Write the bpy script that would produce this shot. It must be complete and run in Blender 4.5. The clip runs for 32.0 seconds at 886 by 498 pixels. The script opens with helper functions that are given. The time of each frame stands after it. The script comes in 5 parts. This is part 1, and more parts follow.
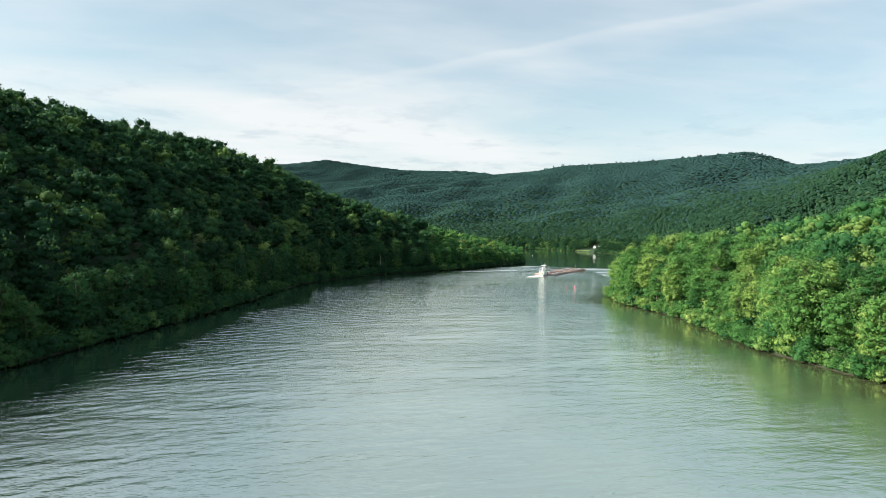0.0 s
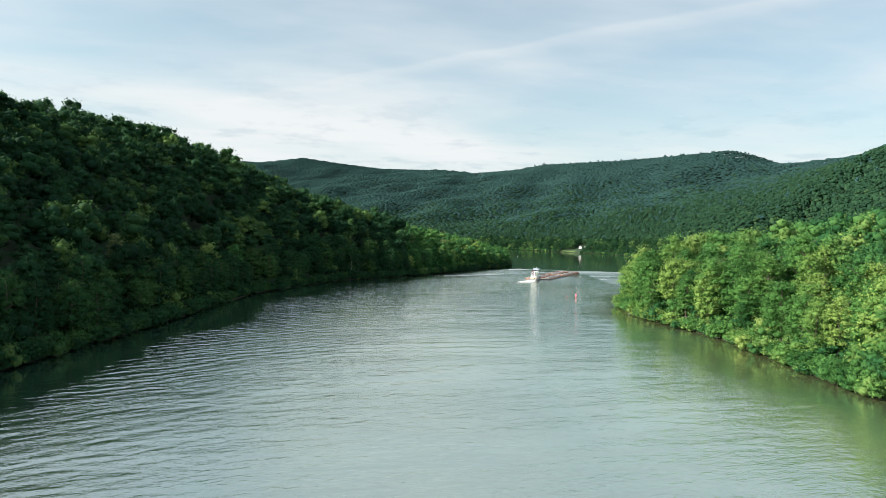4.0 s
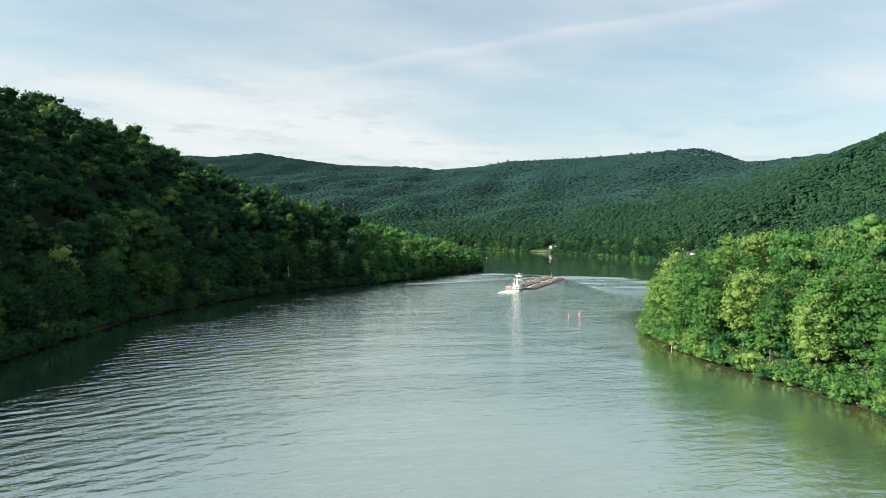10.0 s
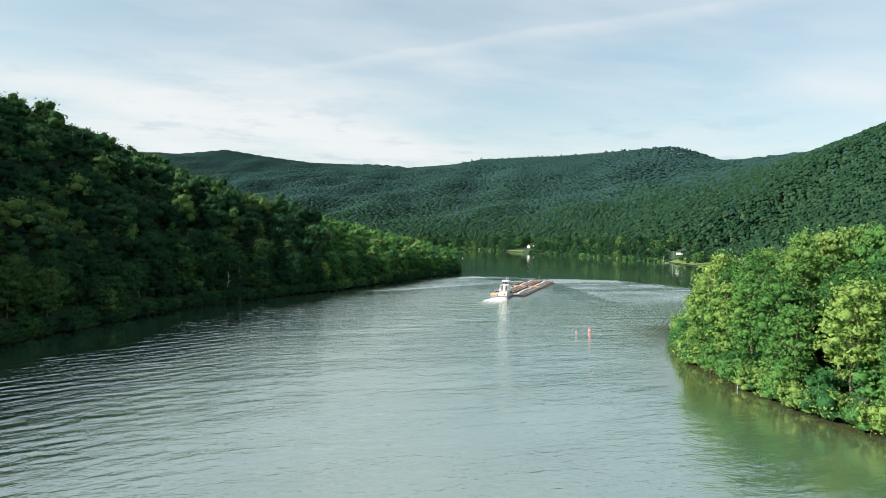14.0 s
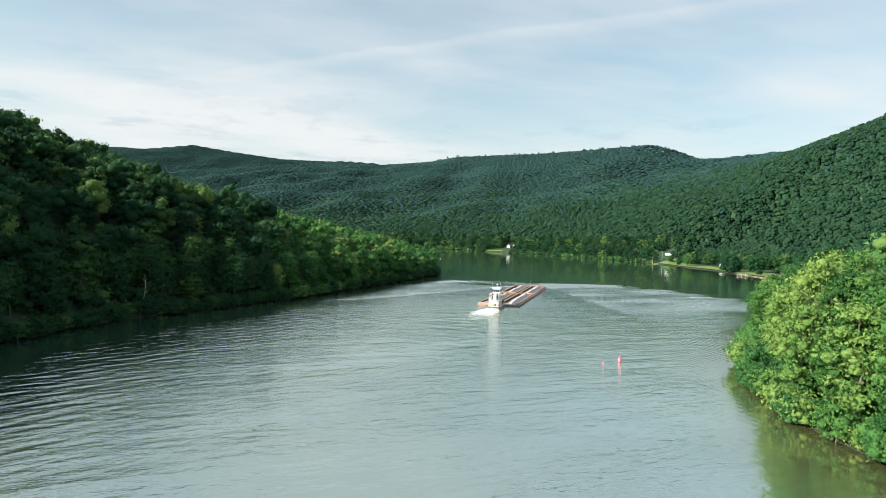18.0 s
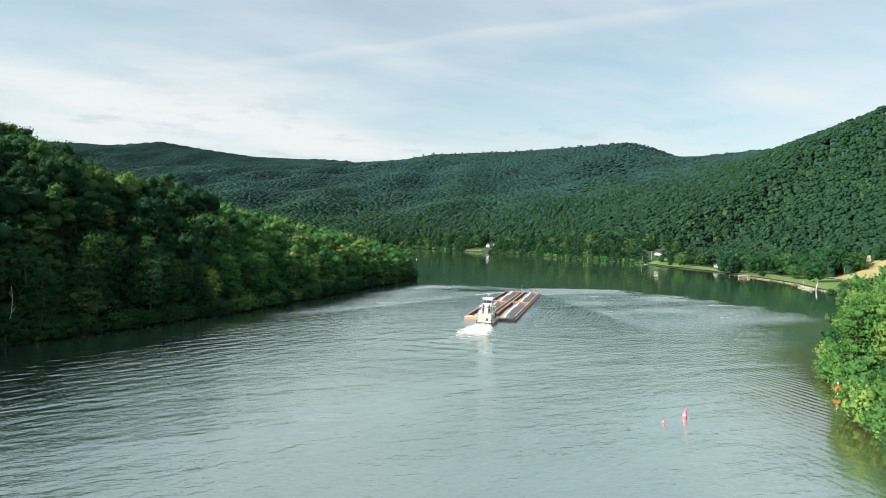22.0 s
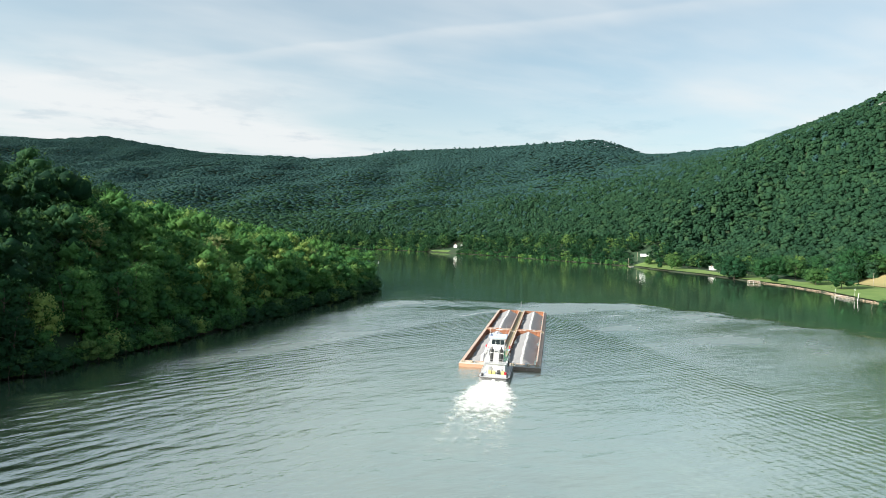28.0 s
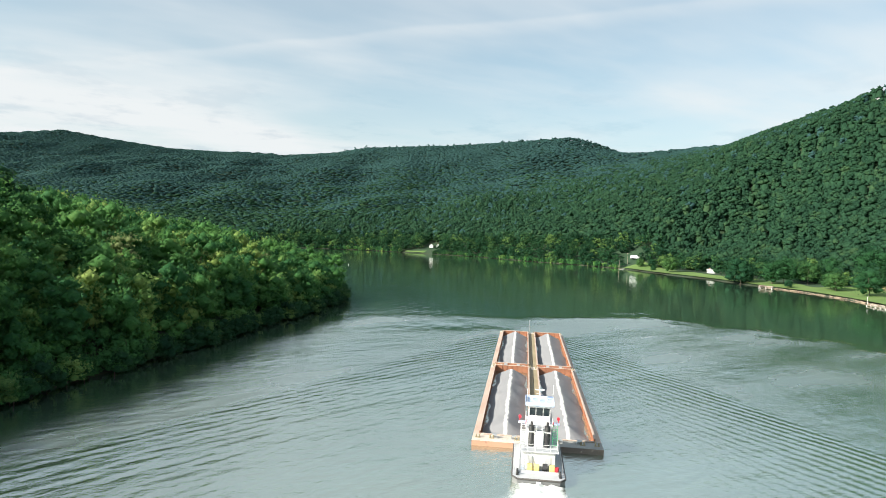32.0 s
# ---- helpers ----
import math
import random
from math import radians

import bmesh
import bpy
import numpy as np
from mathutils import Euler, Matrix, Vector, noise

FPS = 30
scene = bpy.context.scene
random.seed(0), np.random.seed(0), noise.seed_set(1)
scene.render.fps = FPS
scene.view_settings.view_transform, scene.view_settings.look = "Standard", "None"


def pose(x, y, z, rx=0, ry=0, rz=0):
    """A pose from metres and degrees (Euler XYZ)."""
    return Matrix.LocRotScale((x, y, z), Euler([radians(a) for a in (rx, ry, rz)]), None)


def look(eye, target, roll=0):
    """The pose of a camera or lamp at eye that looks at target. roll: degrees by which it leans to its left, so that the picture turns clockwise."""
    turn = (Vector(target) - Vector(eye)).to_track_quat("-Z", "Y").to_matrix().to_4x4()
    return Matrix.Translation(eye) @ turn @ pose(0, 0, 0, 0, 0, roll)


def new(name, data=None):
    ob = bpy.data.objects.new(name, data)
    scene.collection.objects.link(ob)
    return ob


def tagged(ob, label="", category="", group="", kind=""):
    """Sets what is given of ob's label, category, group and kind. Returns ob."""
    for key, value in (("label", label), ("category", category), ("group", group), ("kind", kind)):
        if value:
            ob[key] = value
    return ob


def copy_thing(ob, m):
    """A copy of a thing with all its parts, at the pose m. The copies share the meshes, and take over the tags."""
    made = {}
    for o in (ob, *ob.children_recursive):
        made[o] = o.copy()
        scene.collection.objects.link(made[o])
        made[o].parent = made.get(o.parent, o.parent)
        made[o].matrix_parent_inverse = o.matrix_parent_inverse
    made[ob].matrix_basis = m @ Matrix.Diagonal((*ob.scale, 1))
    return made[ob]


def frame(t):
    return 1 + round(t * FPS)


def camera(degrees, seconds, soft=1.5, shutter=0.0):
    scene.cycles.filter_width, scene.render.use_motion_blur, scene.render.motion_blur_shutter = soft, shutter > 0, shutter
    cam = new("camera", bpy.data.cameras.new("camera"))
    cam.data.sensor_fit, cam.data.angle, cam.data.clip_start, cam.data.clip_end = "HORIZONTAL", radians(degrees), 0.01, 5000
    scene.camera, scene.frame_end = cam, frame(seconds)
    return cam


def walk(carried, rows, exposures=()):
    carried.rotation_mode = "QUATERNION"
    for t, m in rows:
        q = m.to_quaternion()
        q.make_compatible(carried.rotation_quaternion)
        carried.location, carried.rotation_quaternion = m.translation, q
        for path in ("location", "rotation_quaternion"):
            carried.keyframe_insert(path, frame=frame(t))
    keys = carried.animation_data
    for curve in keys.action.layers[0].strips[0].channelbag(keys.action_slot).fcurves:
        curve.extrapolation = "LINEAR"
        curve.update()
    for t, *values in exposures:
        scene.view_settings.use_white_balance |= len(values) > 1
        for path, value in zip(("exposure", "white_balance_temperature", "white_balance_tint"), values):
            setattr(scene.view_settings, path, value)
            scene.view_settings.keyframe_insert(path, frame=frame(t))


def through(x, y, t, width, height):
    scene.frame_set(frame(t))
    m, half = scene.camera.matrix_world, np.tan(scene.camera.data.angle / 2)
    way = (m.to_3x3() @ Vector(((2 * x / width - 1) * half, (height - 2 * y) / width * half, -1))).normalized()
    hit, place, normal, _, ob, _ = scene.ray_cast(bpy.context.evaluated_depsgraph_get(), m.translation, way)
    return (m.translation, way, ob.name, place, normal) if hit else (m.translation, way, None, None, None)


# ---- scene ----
cam = camera(69.8, 32.0, soft=0.9)
PATH = [
    (0, (11.878, -4.118, 39.941), (12.076, -2.128, 39.883), 1.6),
    (6, (21.34, 96.825, 39.488), (21.64, 98.801, 39.431), 1.7),
    (9, (27.838, 147.193, 39.678), (28.201, 149.159, 39.62), 1.8),
    (11, (33.124, 180.237, 39.214), (33.529, 182.194, 39.155), 1.7),
    (13, (38.964, 212.744, 38.447), (39.412, 214.692, 38.389), 1.7),
    (19, (59.608, 308.983, 36.554), (60.173, 310.901, 36.496), 2.0),
    (23, (75.773, 368.633, 35.495), (76.412, 370.528, 35.438), 1.9),
    (28, (95.211, 444.845, 35.408), (95.949, 446.703, 35.352), 1.9),
    (30, (104.052, 475.186, 35.115), (104.831, 477.028, 35.06), 2.1),
    (32, (113.616, 505.464, 34.948), (114.436, 507.288, 34.893), 2.1),
]
walk(cam, [(t, look(eye, target, roll)) for t, eye, target, roll in PATH], [(0, 0.96), (3, 0.93), (8, 0.9), (32, 0.9)])

# ---------------------------------------------------------------- light
SUN_AZ, SUN_EL = radians(266), radians(28.5)      # compass from +y, clockwise
SUN_DIR = Vector((math.sin(SUN_AZ) * math.cos(SUN_EL), math.cos(SUN_AZ) * math.cos(SUN_EL), math.sin(SUN_EL)))
sun_data = bpy.data.lights.new("sun", "SUN")
sun_data.energy, sun_data.angle, sun_data.color = 5.0, radians(0.6), (1.0, 0.94, 0.83)
sun = new("sun", sun_data)
sun.matrix_world = look(SUN_DIR * 500, (0, 0, 0))


class Nodes:
    """Short hand for node trees."""

    def __init__(self, tree):
        self.tree, self.nodes = tree, tree.nodes
        self.nodes.clear()

    def add(self, kind, **values):
        node = self.nodes.new(kind)
        for key, value in values.items():
            if key == "inputs":
                for slot, v in value.items():
                    if isinstance(v, bpy.types.NodeSocket):
                        self.tree.links.new(v, node.inputs[slot])
                    else:
                        node.inputs[slot].default_value = v
            else:
                setattr(node, key, value)
        return node

    def math(self, op, a, b=0.0, c=0.0):
        return self.add("ShaderNodeMath", operation=op, inputs={0: a, 1: b, 2: c}).outputs[0]

    def vmath(self, op, a, b=(0, 0, 0)):
        node = self.add("ShaderNodeVectorMath", operation=op, inputs={0: a, 1: b})
        return node.outputs["Value"] if op in ("DOT_PRODUCT", "LENGTH") else node.outputs["Vector"]

    def mix(self, fac, a, b, blend="MIX"):
        node = self.add("ShaderNodeMix", data_type="RGBA", blend_type=blend, inputs={0: fac, 6: a, 7: b})
        return node.outputs[2]

    def ramp(self, fac, lo, hi, a=0.0, b=1.0):
        return self.add("ShaderNodeMapRange", interpolation_type="SMOOTHSTEP",
                        inputs={0: fac, 1: lo, 2: hi, 3: a, 4: b}).outputs[0]

    def noise(self, vec, scale, detail=3.0, rough=0.55):
        return self.add("ShaderNodeTexNoise", inputs={"Vector": vec, "Scale": scale, "Detail": detail, "Roughness": rough}).outputs[0]

    def along(self, vec, scale, turn):
        """Coordinates turned by so many degrees first, then stretched along their own axes."""
        return self.add("ShaderNodeMapping", vector_type="TEXTURE",
                        inputs={"Vector": vec, "Rotation": (0, 0, radians(turn)), "Scale": tuple(1.0 / k for k in scale)}).outputs[0]

    def stretch(self, vec, scale, turn=0.0):
        return self.add("ShaderNodeMapping", inputs={"Vector": vec, "Rotation": (0, 0, radians(turn)), "Scale": scale}).outputs[0]


def make_world():
    world = bpy.data.worlds.new("sky")
    scene.world = world
    world.use_nodes = True
    n = Nodes(world.node_tree)
    sky = n.add("ShaderNodeTexSky", sky_type="NISHITA", sun_disc=False, sun_elevation=SUN_EL, sun_rotation=SUN_AZ,
                air_density=1.0, dust_density=1.6, ozone_density=1.4)
    way = n.add("ShaderNodeTexCoord").outputs["Generated"]
    xyz = n.add("ShaderNodeSeparateXYZ", inputs={0: way})
    up = n.math("MAXIMUM", xyz.outputs[2], 0.012)
    layer = n.vmath("DIVIDE", way, n.add("ShaderNodeCombineXYZ", inputs={0: up, 1: up, 2: up}).outputs[0])
    soft_up = n.math("ADD", up, 0.10)
    deck = n.vmath("DIVIDE", way, n.add("ShaderNodeCombineXYZ", inputs={0: soft_up, 1: soft_up, 2: soft_up}).outputs[0])
    # thin cirrus drawn out along one wind
    wisps = n.noise(n.stretch(deck, (0.45, 1.2, 1), -43), 0.9, 5, 0.55)
    sheet = n.noise(n.stretch(deck, (0.8, 1.0, 1), 20), 0.75, 4, 0.5)
    # one long streak
    across = n.math("SUBTRACT", n.vmath("DOT_PRODUCT", layer, (0.728, 0.686, 0)), 2.87)
    wob = n.math("MULTIPLY", n.math("SUBTRACT", n.noise(layer, 0.9, 4), 0.5), 0.30)
    side = n.math("ADD", across, wob)
    streak = n.math("MULTIPLY", n.ramp(side, -0.05, 0.03), n.ramp(side, 0.03, 0.26, 1.0, 0.0))
    streak = n.math("MULTIPLY", streak, n.ramp(up, 0.15, 0.27, 0.0, 0.12))
    low = n.ramp(xyz.outputs[2], 0.02, 0.34, 1.0, 0.0)
    west = n.ramp(n.vmath("DOT_PRODUCT", way, (-0.80, 0.60, 0.0)), 0.25, 0.85)
    cover = n.math("ADD", n.math("MULTIPLY", n.ramp(wisps, 0.36, 0.75), 0.36), n.math("MULTIPLY", n.ramp(sheet, 0.40, 0.7), 0.30))
    cover = n.math("ADD", n.math("ADD", cover, 0.20), n.math("MULTIPLY", low, 0.50))
    cover = n.math("ADD", cover, n.math("MULTIPLY", west, 0.04))
    cover = n.math("MINIMUM", n.math("ADD", cover, streak), 0.97)
    # small grey puffs over the hills
    puff = n.ramp(n.noise(n.stretch(deck, (1, 1, 1)), 2.6, 5, 0.6), 0.51, 0.68)
    puff = n.math("MULTIPLY", puff, n.ramp(xyz.outputs[2], 0.10, 0.30, 0.75, 0.0))
    white = n.mix(puff, (0.470, 0.488, 0.494, 1), (0.36, 0.40, 0.43, 1))
    blue = n.mix(1.0, sky.outputs[0], (0.071, 0.095, 0.089, 1), "MULTIPLY")
    colour = n.mix(cover, blue, white)
    bg = n.add("ShaderNodeBackground", inputs={"Color": colour, "Strength": 1.0})
    n.add("ShaderNodeOutputWorld", inputs={0: bg.outputs[0]})


make_world()


# ---------------------------------------------------------------- materials
def material(name):
    mat = bpy.data.materials.new(name)
    mat.use_nodes = True
    return mat, Nodes(mat.node_tree)


def leaf_material(name, dark, mid, light, through=0.30, tint="", grain_size=2.4, holes=0.36, rough_leaf=0.55, by_tree=0.86):
    """Foliage: hue by tree, lighter and darker leaves within it, ragged leaf edges, some light through the leaf."""
    mat, n = material(name)
    if tint:
        tree = n.add("ShaderNodeAttribute", attribute_name=tint).outputs["Fac"]
    else:
        tree = n.add("ShaderNodeObjectInfo").outputs["Random"]
    geo = n.add("ShaderNodeNewGeometry")
    island, place = geo.outputs["Random Per Island"], geo.outputs["Position"]
    blot = n.noise(place, 0.16, 3)
    grain = n.noise(place, grain_size, 3, 0.6)
    f = n.math("ADD", n.math("ADD", n.math("MULTIPLY", tree, by_tree), (0.86 - by_tree) * 0.38), n.math("MULTIPLY", n.math("SUBTRACT", blot, 0.5), 0.55))
    f = n.math("ADD", f, n.math("MULTIPLY", n.math("SUBTRACT", island, 0.5), 0.14))
    f = n.math("ADD", f, n.math("MULTIPLY", n.math("SUBTRACT", grain, 0.5), 0.55))
    colour = n.mix(n.ramp(f, 0.0, 0.42), dark, mid)
    colour = n.mix(n.ramp(f, 0.42, 0.95), colour, light)
    relief = n.add("ShaderNodeBump", inputs={"Strength": rough_leaf, "Distance": 1.0 / grain_size, "Height": grain}).outputs[0]
    diff = n.add("ShaderNodeBsdfPrincipled", inputs={"Base Color": colour, "Roughness": 0.7, "Specular IOR Level": 0.08, "Normal": relief})
    warm = n.mix(0.5, colour, (0.12, 0.24, 0.065, 1), "MIX")
    trans = n.add("ShaderNodeBsdfTranslucent", inputs={"Color": warm, "Normal": relief})
    both = n.add("ShaderNodeMixShader", inputs={0: through, 1: diff.outputs[0], 2: trans.outputs[0]})
    if holes:
        gap = n.ramp(n.noise(place, grain_size * 0.8, 4, 0.68), holes, holes + 0.05)
        clear = n.add("ShaderNodeBsdfTransparent")
        both = n.add("ShaderNodeMixShader", inputs={0: gap, 1: clear.outputs[0], 2: both.outputs[0]})
    n.add("ShaderNodeOutputMaterial", inputs={0: both.outputs[0]})
    return mat


def surface(name, base, other, scale=1.0, rough=0.6, metal=0.0, bump=0.15, spots=None, spot_at=0.62, spec=0.5):
    """A plain surface: two colours mottled at two scales, optional spots (rust, dirt), relief."""
    mat, n = material(name)
    place = n.add("ShaderNodeTexCoord").outputs["Object"]
    big = n.noise(place, scale * 0.35, 4)
    fine = n.noise(place, scale * 6.0, 3)
    f = n.math("ADD", n.math("MULTIPLY", n.ramp(big, 0.3, 0.7), 0.7), n.math("MULTIPLY", fine, 0.3))
    colour = n.mix(f, (*base, 1), (*other, 1))
    if spots:
        s = n.ramp(n.noise(place, scale * 1.3, 5, 0.7), spot_at, spot_at + 0.12)
        colour = n.mix(s, colour, (*spots, 1))
    relief = n.add("ShaderNodeBump", inputs={"Strength": bump, "Distance": 0.05, "Height": fine})
    b = n.add("ShaderNodeBsdfPrincipled", inputs={"Base Color": colour, "Roughness": rough, "Metallic": metal,
                                                  "Specular IOR Level": spec, "Normal": relief.outputs[0]})
    n.add("ShaderNodeOutputMaterial", inputs={0: b.outputs[0]})
    return mat


LEAF_NEAR = leaf_material("leaf_near", (0.028, 0.098, 0.029, 1), (0.088, 0.212, 0.054, 1), (0.255, 0.370, 0.096, 1), 0.36, grain_size=4.4)
# hill wood: the hill's shade is put into this darker green
LEAF_WOOD_SHADED = leaf_material("leaf_wood", (0.010, 0.041, 0.024, 1), (0.024, 0.080, 0.036, 1), (0.165, 0.265, 0.074, 1), 0.36, "tree_tint")
# point and tip greens are lightened for the sunlight on those trees
LEAF_POINT_LIT = leaf_material("leaf_point", (0.030, 0.112, 0.042, 1), (0.088, 0.222, 0.062, 1), (0.290, 0.385, 0.110, 1), 0.38, "tree_tint")
LEAF_TIP_LIT = leaf_material("leaf_tip", (0.020, 0.082, 0.034, 1), (0.066, 0.185, 0.056, 1), (0.250, 0.350, 0.100, 1), 0.35)
# hill-foot leaves: the hill's shade is put into this green; lawn trees share it
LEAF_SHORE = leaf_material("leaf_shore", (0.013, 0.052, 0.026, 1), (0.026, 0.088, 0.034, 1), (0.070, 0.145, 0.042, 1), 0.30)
# distance haze is put into this bluish leaf colour
LEAF_RIDGE_HAZE = leaf_material("leaf_ridge", (0.035, 0.086, 0.090, 1), (0.045, 0.108, 0.104, 1), (0.058, 0.130, 0.108, 1), 0.32, "tree_tint", 0.6, 0.0, 0.8, 0.25)
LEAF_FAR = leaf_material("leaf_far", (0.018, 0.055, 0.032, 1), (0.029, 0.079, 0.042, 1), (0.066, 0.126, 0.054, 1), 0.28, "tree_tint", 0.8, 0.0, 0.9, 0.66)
BARK = surface("bark", (0.16, 0.13, 0.10), (0.09, 0.07, 0.055), 3.0, 0.9, bump=0.5)
GRASS = surface("grass", (0.085, 0.165, 0.032), (0.14, 0.21, 0.055), 0.25, 0.9, bump=0.4, spots=(0.26, 0.20, 0.10), spot_at=0.66)


def ground_material():
    mat, n = material("ground")
    place = n.add("ShaderNodeNewGeometry").outputs["Position"]
    f = n.noise(place, 0.03, 5)
    g = n.noise(place, 0.9, 4)
    soil = n.mix(g, (0.014, 0.040, 0.018, 1), (0.028, 0.064, 0.028, 1))
    litter = n.mix(n.ramp(f, 0.45, 0.65), soil, (0.024, 0.040, 0.016, 1))
    height = n.add("ShaderNodeSeparateXYZ", inputs={0: place}).outputs[2]
    mud = n.mix(n.ramp(n.math("ADD", height, n.math("MULTIPLY", g, 0.8)), 0.4, 1.0), (0.050, 0.048, 0.028, 1), litter)
    relief = n.add("ShaderNodeBump", inputs={"Strength": 0.6, "Distance": 0.4, "Height": g})
    b = n.add("ShaderNodeBsdfPrincipled", inputs={"Base Color": mud, "Roughness": 0.95, "Normal": relief.outputs[0]})
    n.add("ShaderNodeOutputMaterial", inputs={0: b.outputs[0]})
    return mat


def water_material():
    mat, n = material("river_water")
    place = n.add("ShaderNodeNewGeometry").outputs["Position"]
    # silt drifts
    silt = n.noise(n.stretch(place, (0.010, 0.004, 0.01)), 1.0, 5, 0.6)
    body = n.mix(n.ramp(silt, 0.32, 0.7), (0.048, 0.098, 0.070, 1), (0.160, 0.205, 0.122, 1))
    # dark olive of the banks' tree reflections is put into the body colour
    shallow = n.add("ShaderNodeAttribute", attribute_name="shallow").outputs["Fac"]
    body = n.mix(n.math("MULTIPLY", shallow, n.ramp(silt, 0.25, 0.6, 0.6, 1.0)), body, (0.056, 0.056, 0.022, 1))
    # west bank's darkening is hill shade and reflection put into the body colour
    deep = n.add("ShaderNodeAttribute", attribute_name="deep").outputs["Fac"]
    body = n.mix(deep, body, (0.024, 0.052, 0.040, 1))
    # wind on the open water; sheltered along the banks and on the far reach
    reach = n.add("ShaderNodeAttribute", attribute_name="wind").outputs["Fac"]
    swell = n.add("ShaderNodeAttribute", attribute_name="swell").outputs["Fac"]
    patch = n.noise(n.along(place, (0.012, 0.030, 0.01), 15), 1.0, 4)
    gust = n.ramp(patch, 0.34, 0.62, 0.50, 1.0)
    calm = n.math("ADD", 0.13, n.math("MULTIPLY", n.math("MULTIPLY", reach, gust), 0.93))
    # broad slow undulation, small chop and fine ripples
    w0 = n.noise(n.along(place, (0.035, 0.115, 0.1), 6), 1.0, 2, 0.5)
    w2 = n.noise(n.along(place, (0.24, 0.52, 1.0), 12), 1.0, 3, 0.55)
    w3 = n.noise(n.along(place, (0.9, 1.9, 2.0), -6), 1.0, 3, 0.6)
    h = n.math("MULTIPLY", n.math("MULTIPLY", w0, reach), 0.40)
    h = n.math("ADD", h, n.math("MULTIPLY", n.math("MULTIPLY", w2, calm), 0.21))
    h = n.math("ADD", h, n.math("MULTIPLY", n.math("MULTIPLY", w3, calm), 0.07))
    # old wake waves roll towards the west bank in long crests
    sway = n.math("MULTIPLY", n.noise(n.stretch(place, (0.022, 0.022, 0.02)), 1.0, 3), 16.0)
    train = n.math("SINE", n.math("ADD", n.math("MULTIPLY", n.vmath("DOT_PRODUCT", place, (-0.60, 0.80, 0)), 2 * math.pi / 5.2), sway))
    cross = n.math("SINE", n.math("ADD", n.math("MULTIPLY", n.vmath("DOT_PRODUCT", place, (-0.26, 0.96, 0)), 2 * math.pi / 3.3), n.math("MULTIPLY", sway, 1.7)))
    chop = n.noise(n.along(place, (0.13, 0.45, 0.2), 34), 1.0, 3, 0.55)
    old = n.math("ADD", n.math("MULTIPLY", train, 0.075), n.math("MULTIPLY", cross, 0.034))
    old = n.math("ADD", n.math("MULTIPLY", old, n.ramp(n.noise(n.stretch(place, (0.035, 0.035, 0.03)), 1.0, 3), 0.34, 0.62, 0.25, 1.0)), n.math("MULTIPLY", chop, 0.36))
    h = n.math("ADD", h, n.math("MULTIPLY", old, swell))
    # bow waves fan out from the tow
    phase = n.add("ShaderNodeAttribute", attribute_name="wake_phase").outputs["Fac"]
    env = n.add("ShaderNodeAttribute", attribute_name="wake_env").outputs["Fac"]
    bend = n.math("MULTIPLY", n.noise(n.stretch(place, (0.03, 0.03, 0.03)), 1.0, 2), 9.0)
    fan = n.math("SINE", n.math("ADD", phase, bend))
    h = n.math("ADD", h, n.math("MULTIPLY", n.math("MULTIPLY", fan, n.math("MULTIPLY", env, n.ramp(patch, 0.34, 0.60, 0.50, 1.0))), 0.085))
    relief = n.add("ShaderNodeBump", inputs={"Strength": 1.0, "Distance": 1.0, "Height": h})
    under = n.add("ShaderNodeBsdfDiffuse", inputs={"Color": body, "Roughness": 0.3})
    mirror = n.add("ShaderNodeBsdfGlossy", inputs={"Color": (0.95, 0.975, 0.93, 1), "Roughness": n.math("ADD", n.math("ADD", 0.02, n.math("MULTIPLY", reach, 0.04)), n.math("MULTIPLY", n.add("ShaderNodeAttribute", attribute_name="ruffle").outputs["Fac"], n.ramp(patch, 0.30, 0.62, 0.08, 0.24))), "Normal": relief.outputs[0]})
    fresnel = n.add("ShaderNodeFresnel", inputs={"IOR": 1.33, "Normal": relief.outputs[0]}).outputs[0]
    gloss = n.math("SUBTRACT", n.math("ADD", 0.60, n.math("MULTIPLY", fresnel, 0.40)), n.math("MULTIPLY", shallow, 0.22))
    both = n.add("ShaderNodeMixShader", inputs={0: gloss, 1: under.outputs[0], 2: mirror.outputs[0]})
    n.add("ShaderNodeOutputMaterial", inputs={0: both.outputs[0]})
    return mat


GROUND, WATER = ground_material(), water_material()
RUST = surface("rust_red_steel", (0.36, 0.16, 0.09), (0.27, 0.11, 0.06), 0.5, 0.75, bump=0.2, spots=(0.16, 0.07, 0.045), spot_at=0.58)
RIM = surface("worn_coaming_top", (0.47, 0.33, 0.26), (0.56, 0.46, 0.39), 0.6, 0.7, spots=(0.36, 0.16, 0.09))
DECK = surface("barge_deck", (0.36, 0.31, 0.20), (0.26, 0.22, 0.14), 0.6, 0.8, spots=(0.36, 0.20, 0.12), spot_at=0.6)
PALE_DECK = surface("pale_barge_deck", (0.66, 0.60, 0.53), (0.54, 0.45, 0.37), 0.5, 0.75, spots=(0.40, 0.20, 0.12), spot_at=0.6)
HULL_BLACK = surface("dark_hull", (0.06, 0.06, 0.062), (0.10, 0.085, 0.075), 0.6, 0.6, spots=(0.18, 0.10, 0.07))
HULL_GREY = surface("grey_hull", (0.16, 0.165, 0.17), (0.22, 0.22, 0.22), 0.6, 0.6, spots=(0.20, 0.14, 0.10))
WHITE = surface("white_paint", (0.74, 0.74, 0.73), (0.64, 0.64, 0.63), 1.0, 0.45, bump=0.05, spots=(0.55, 0.46, 0.38), spot_at=0.72)
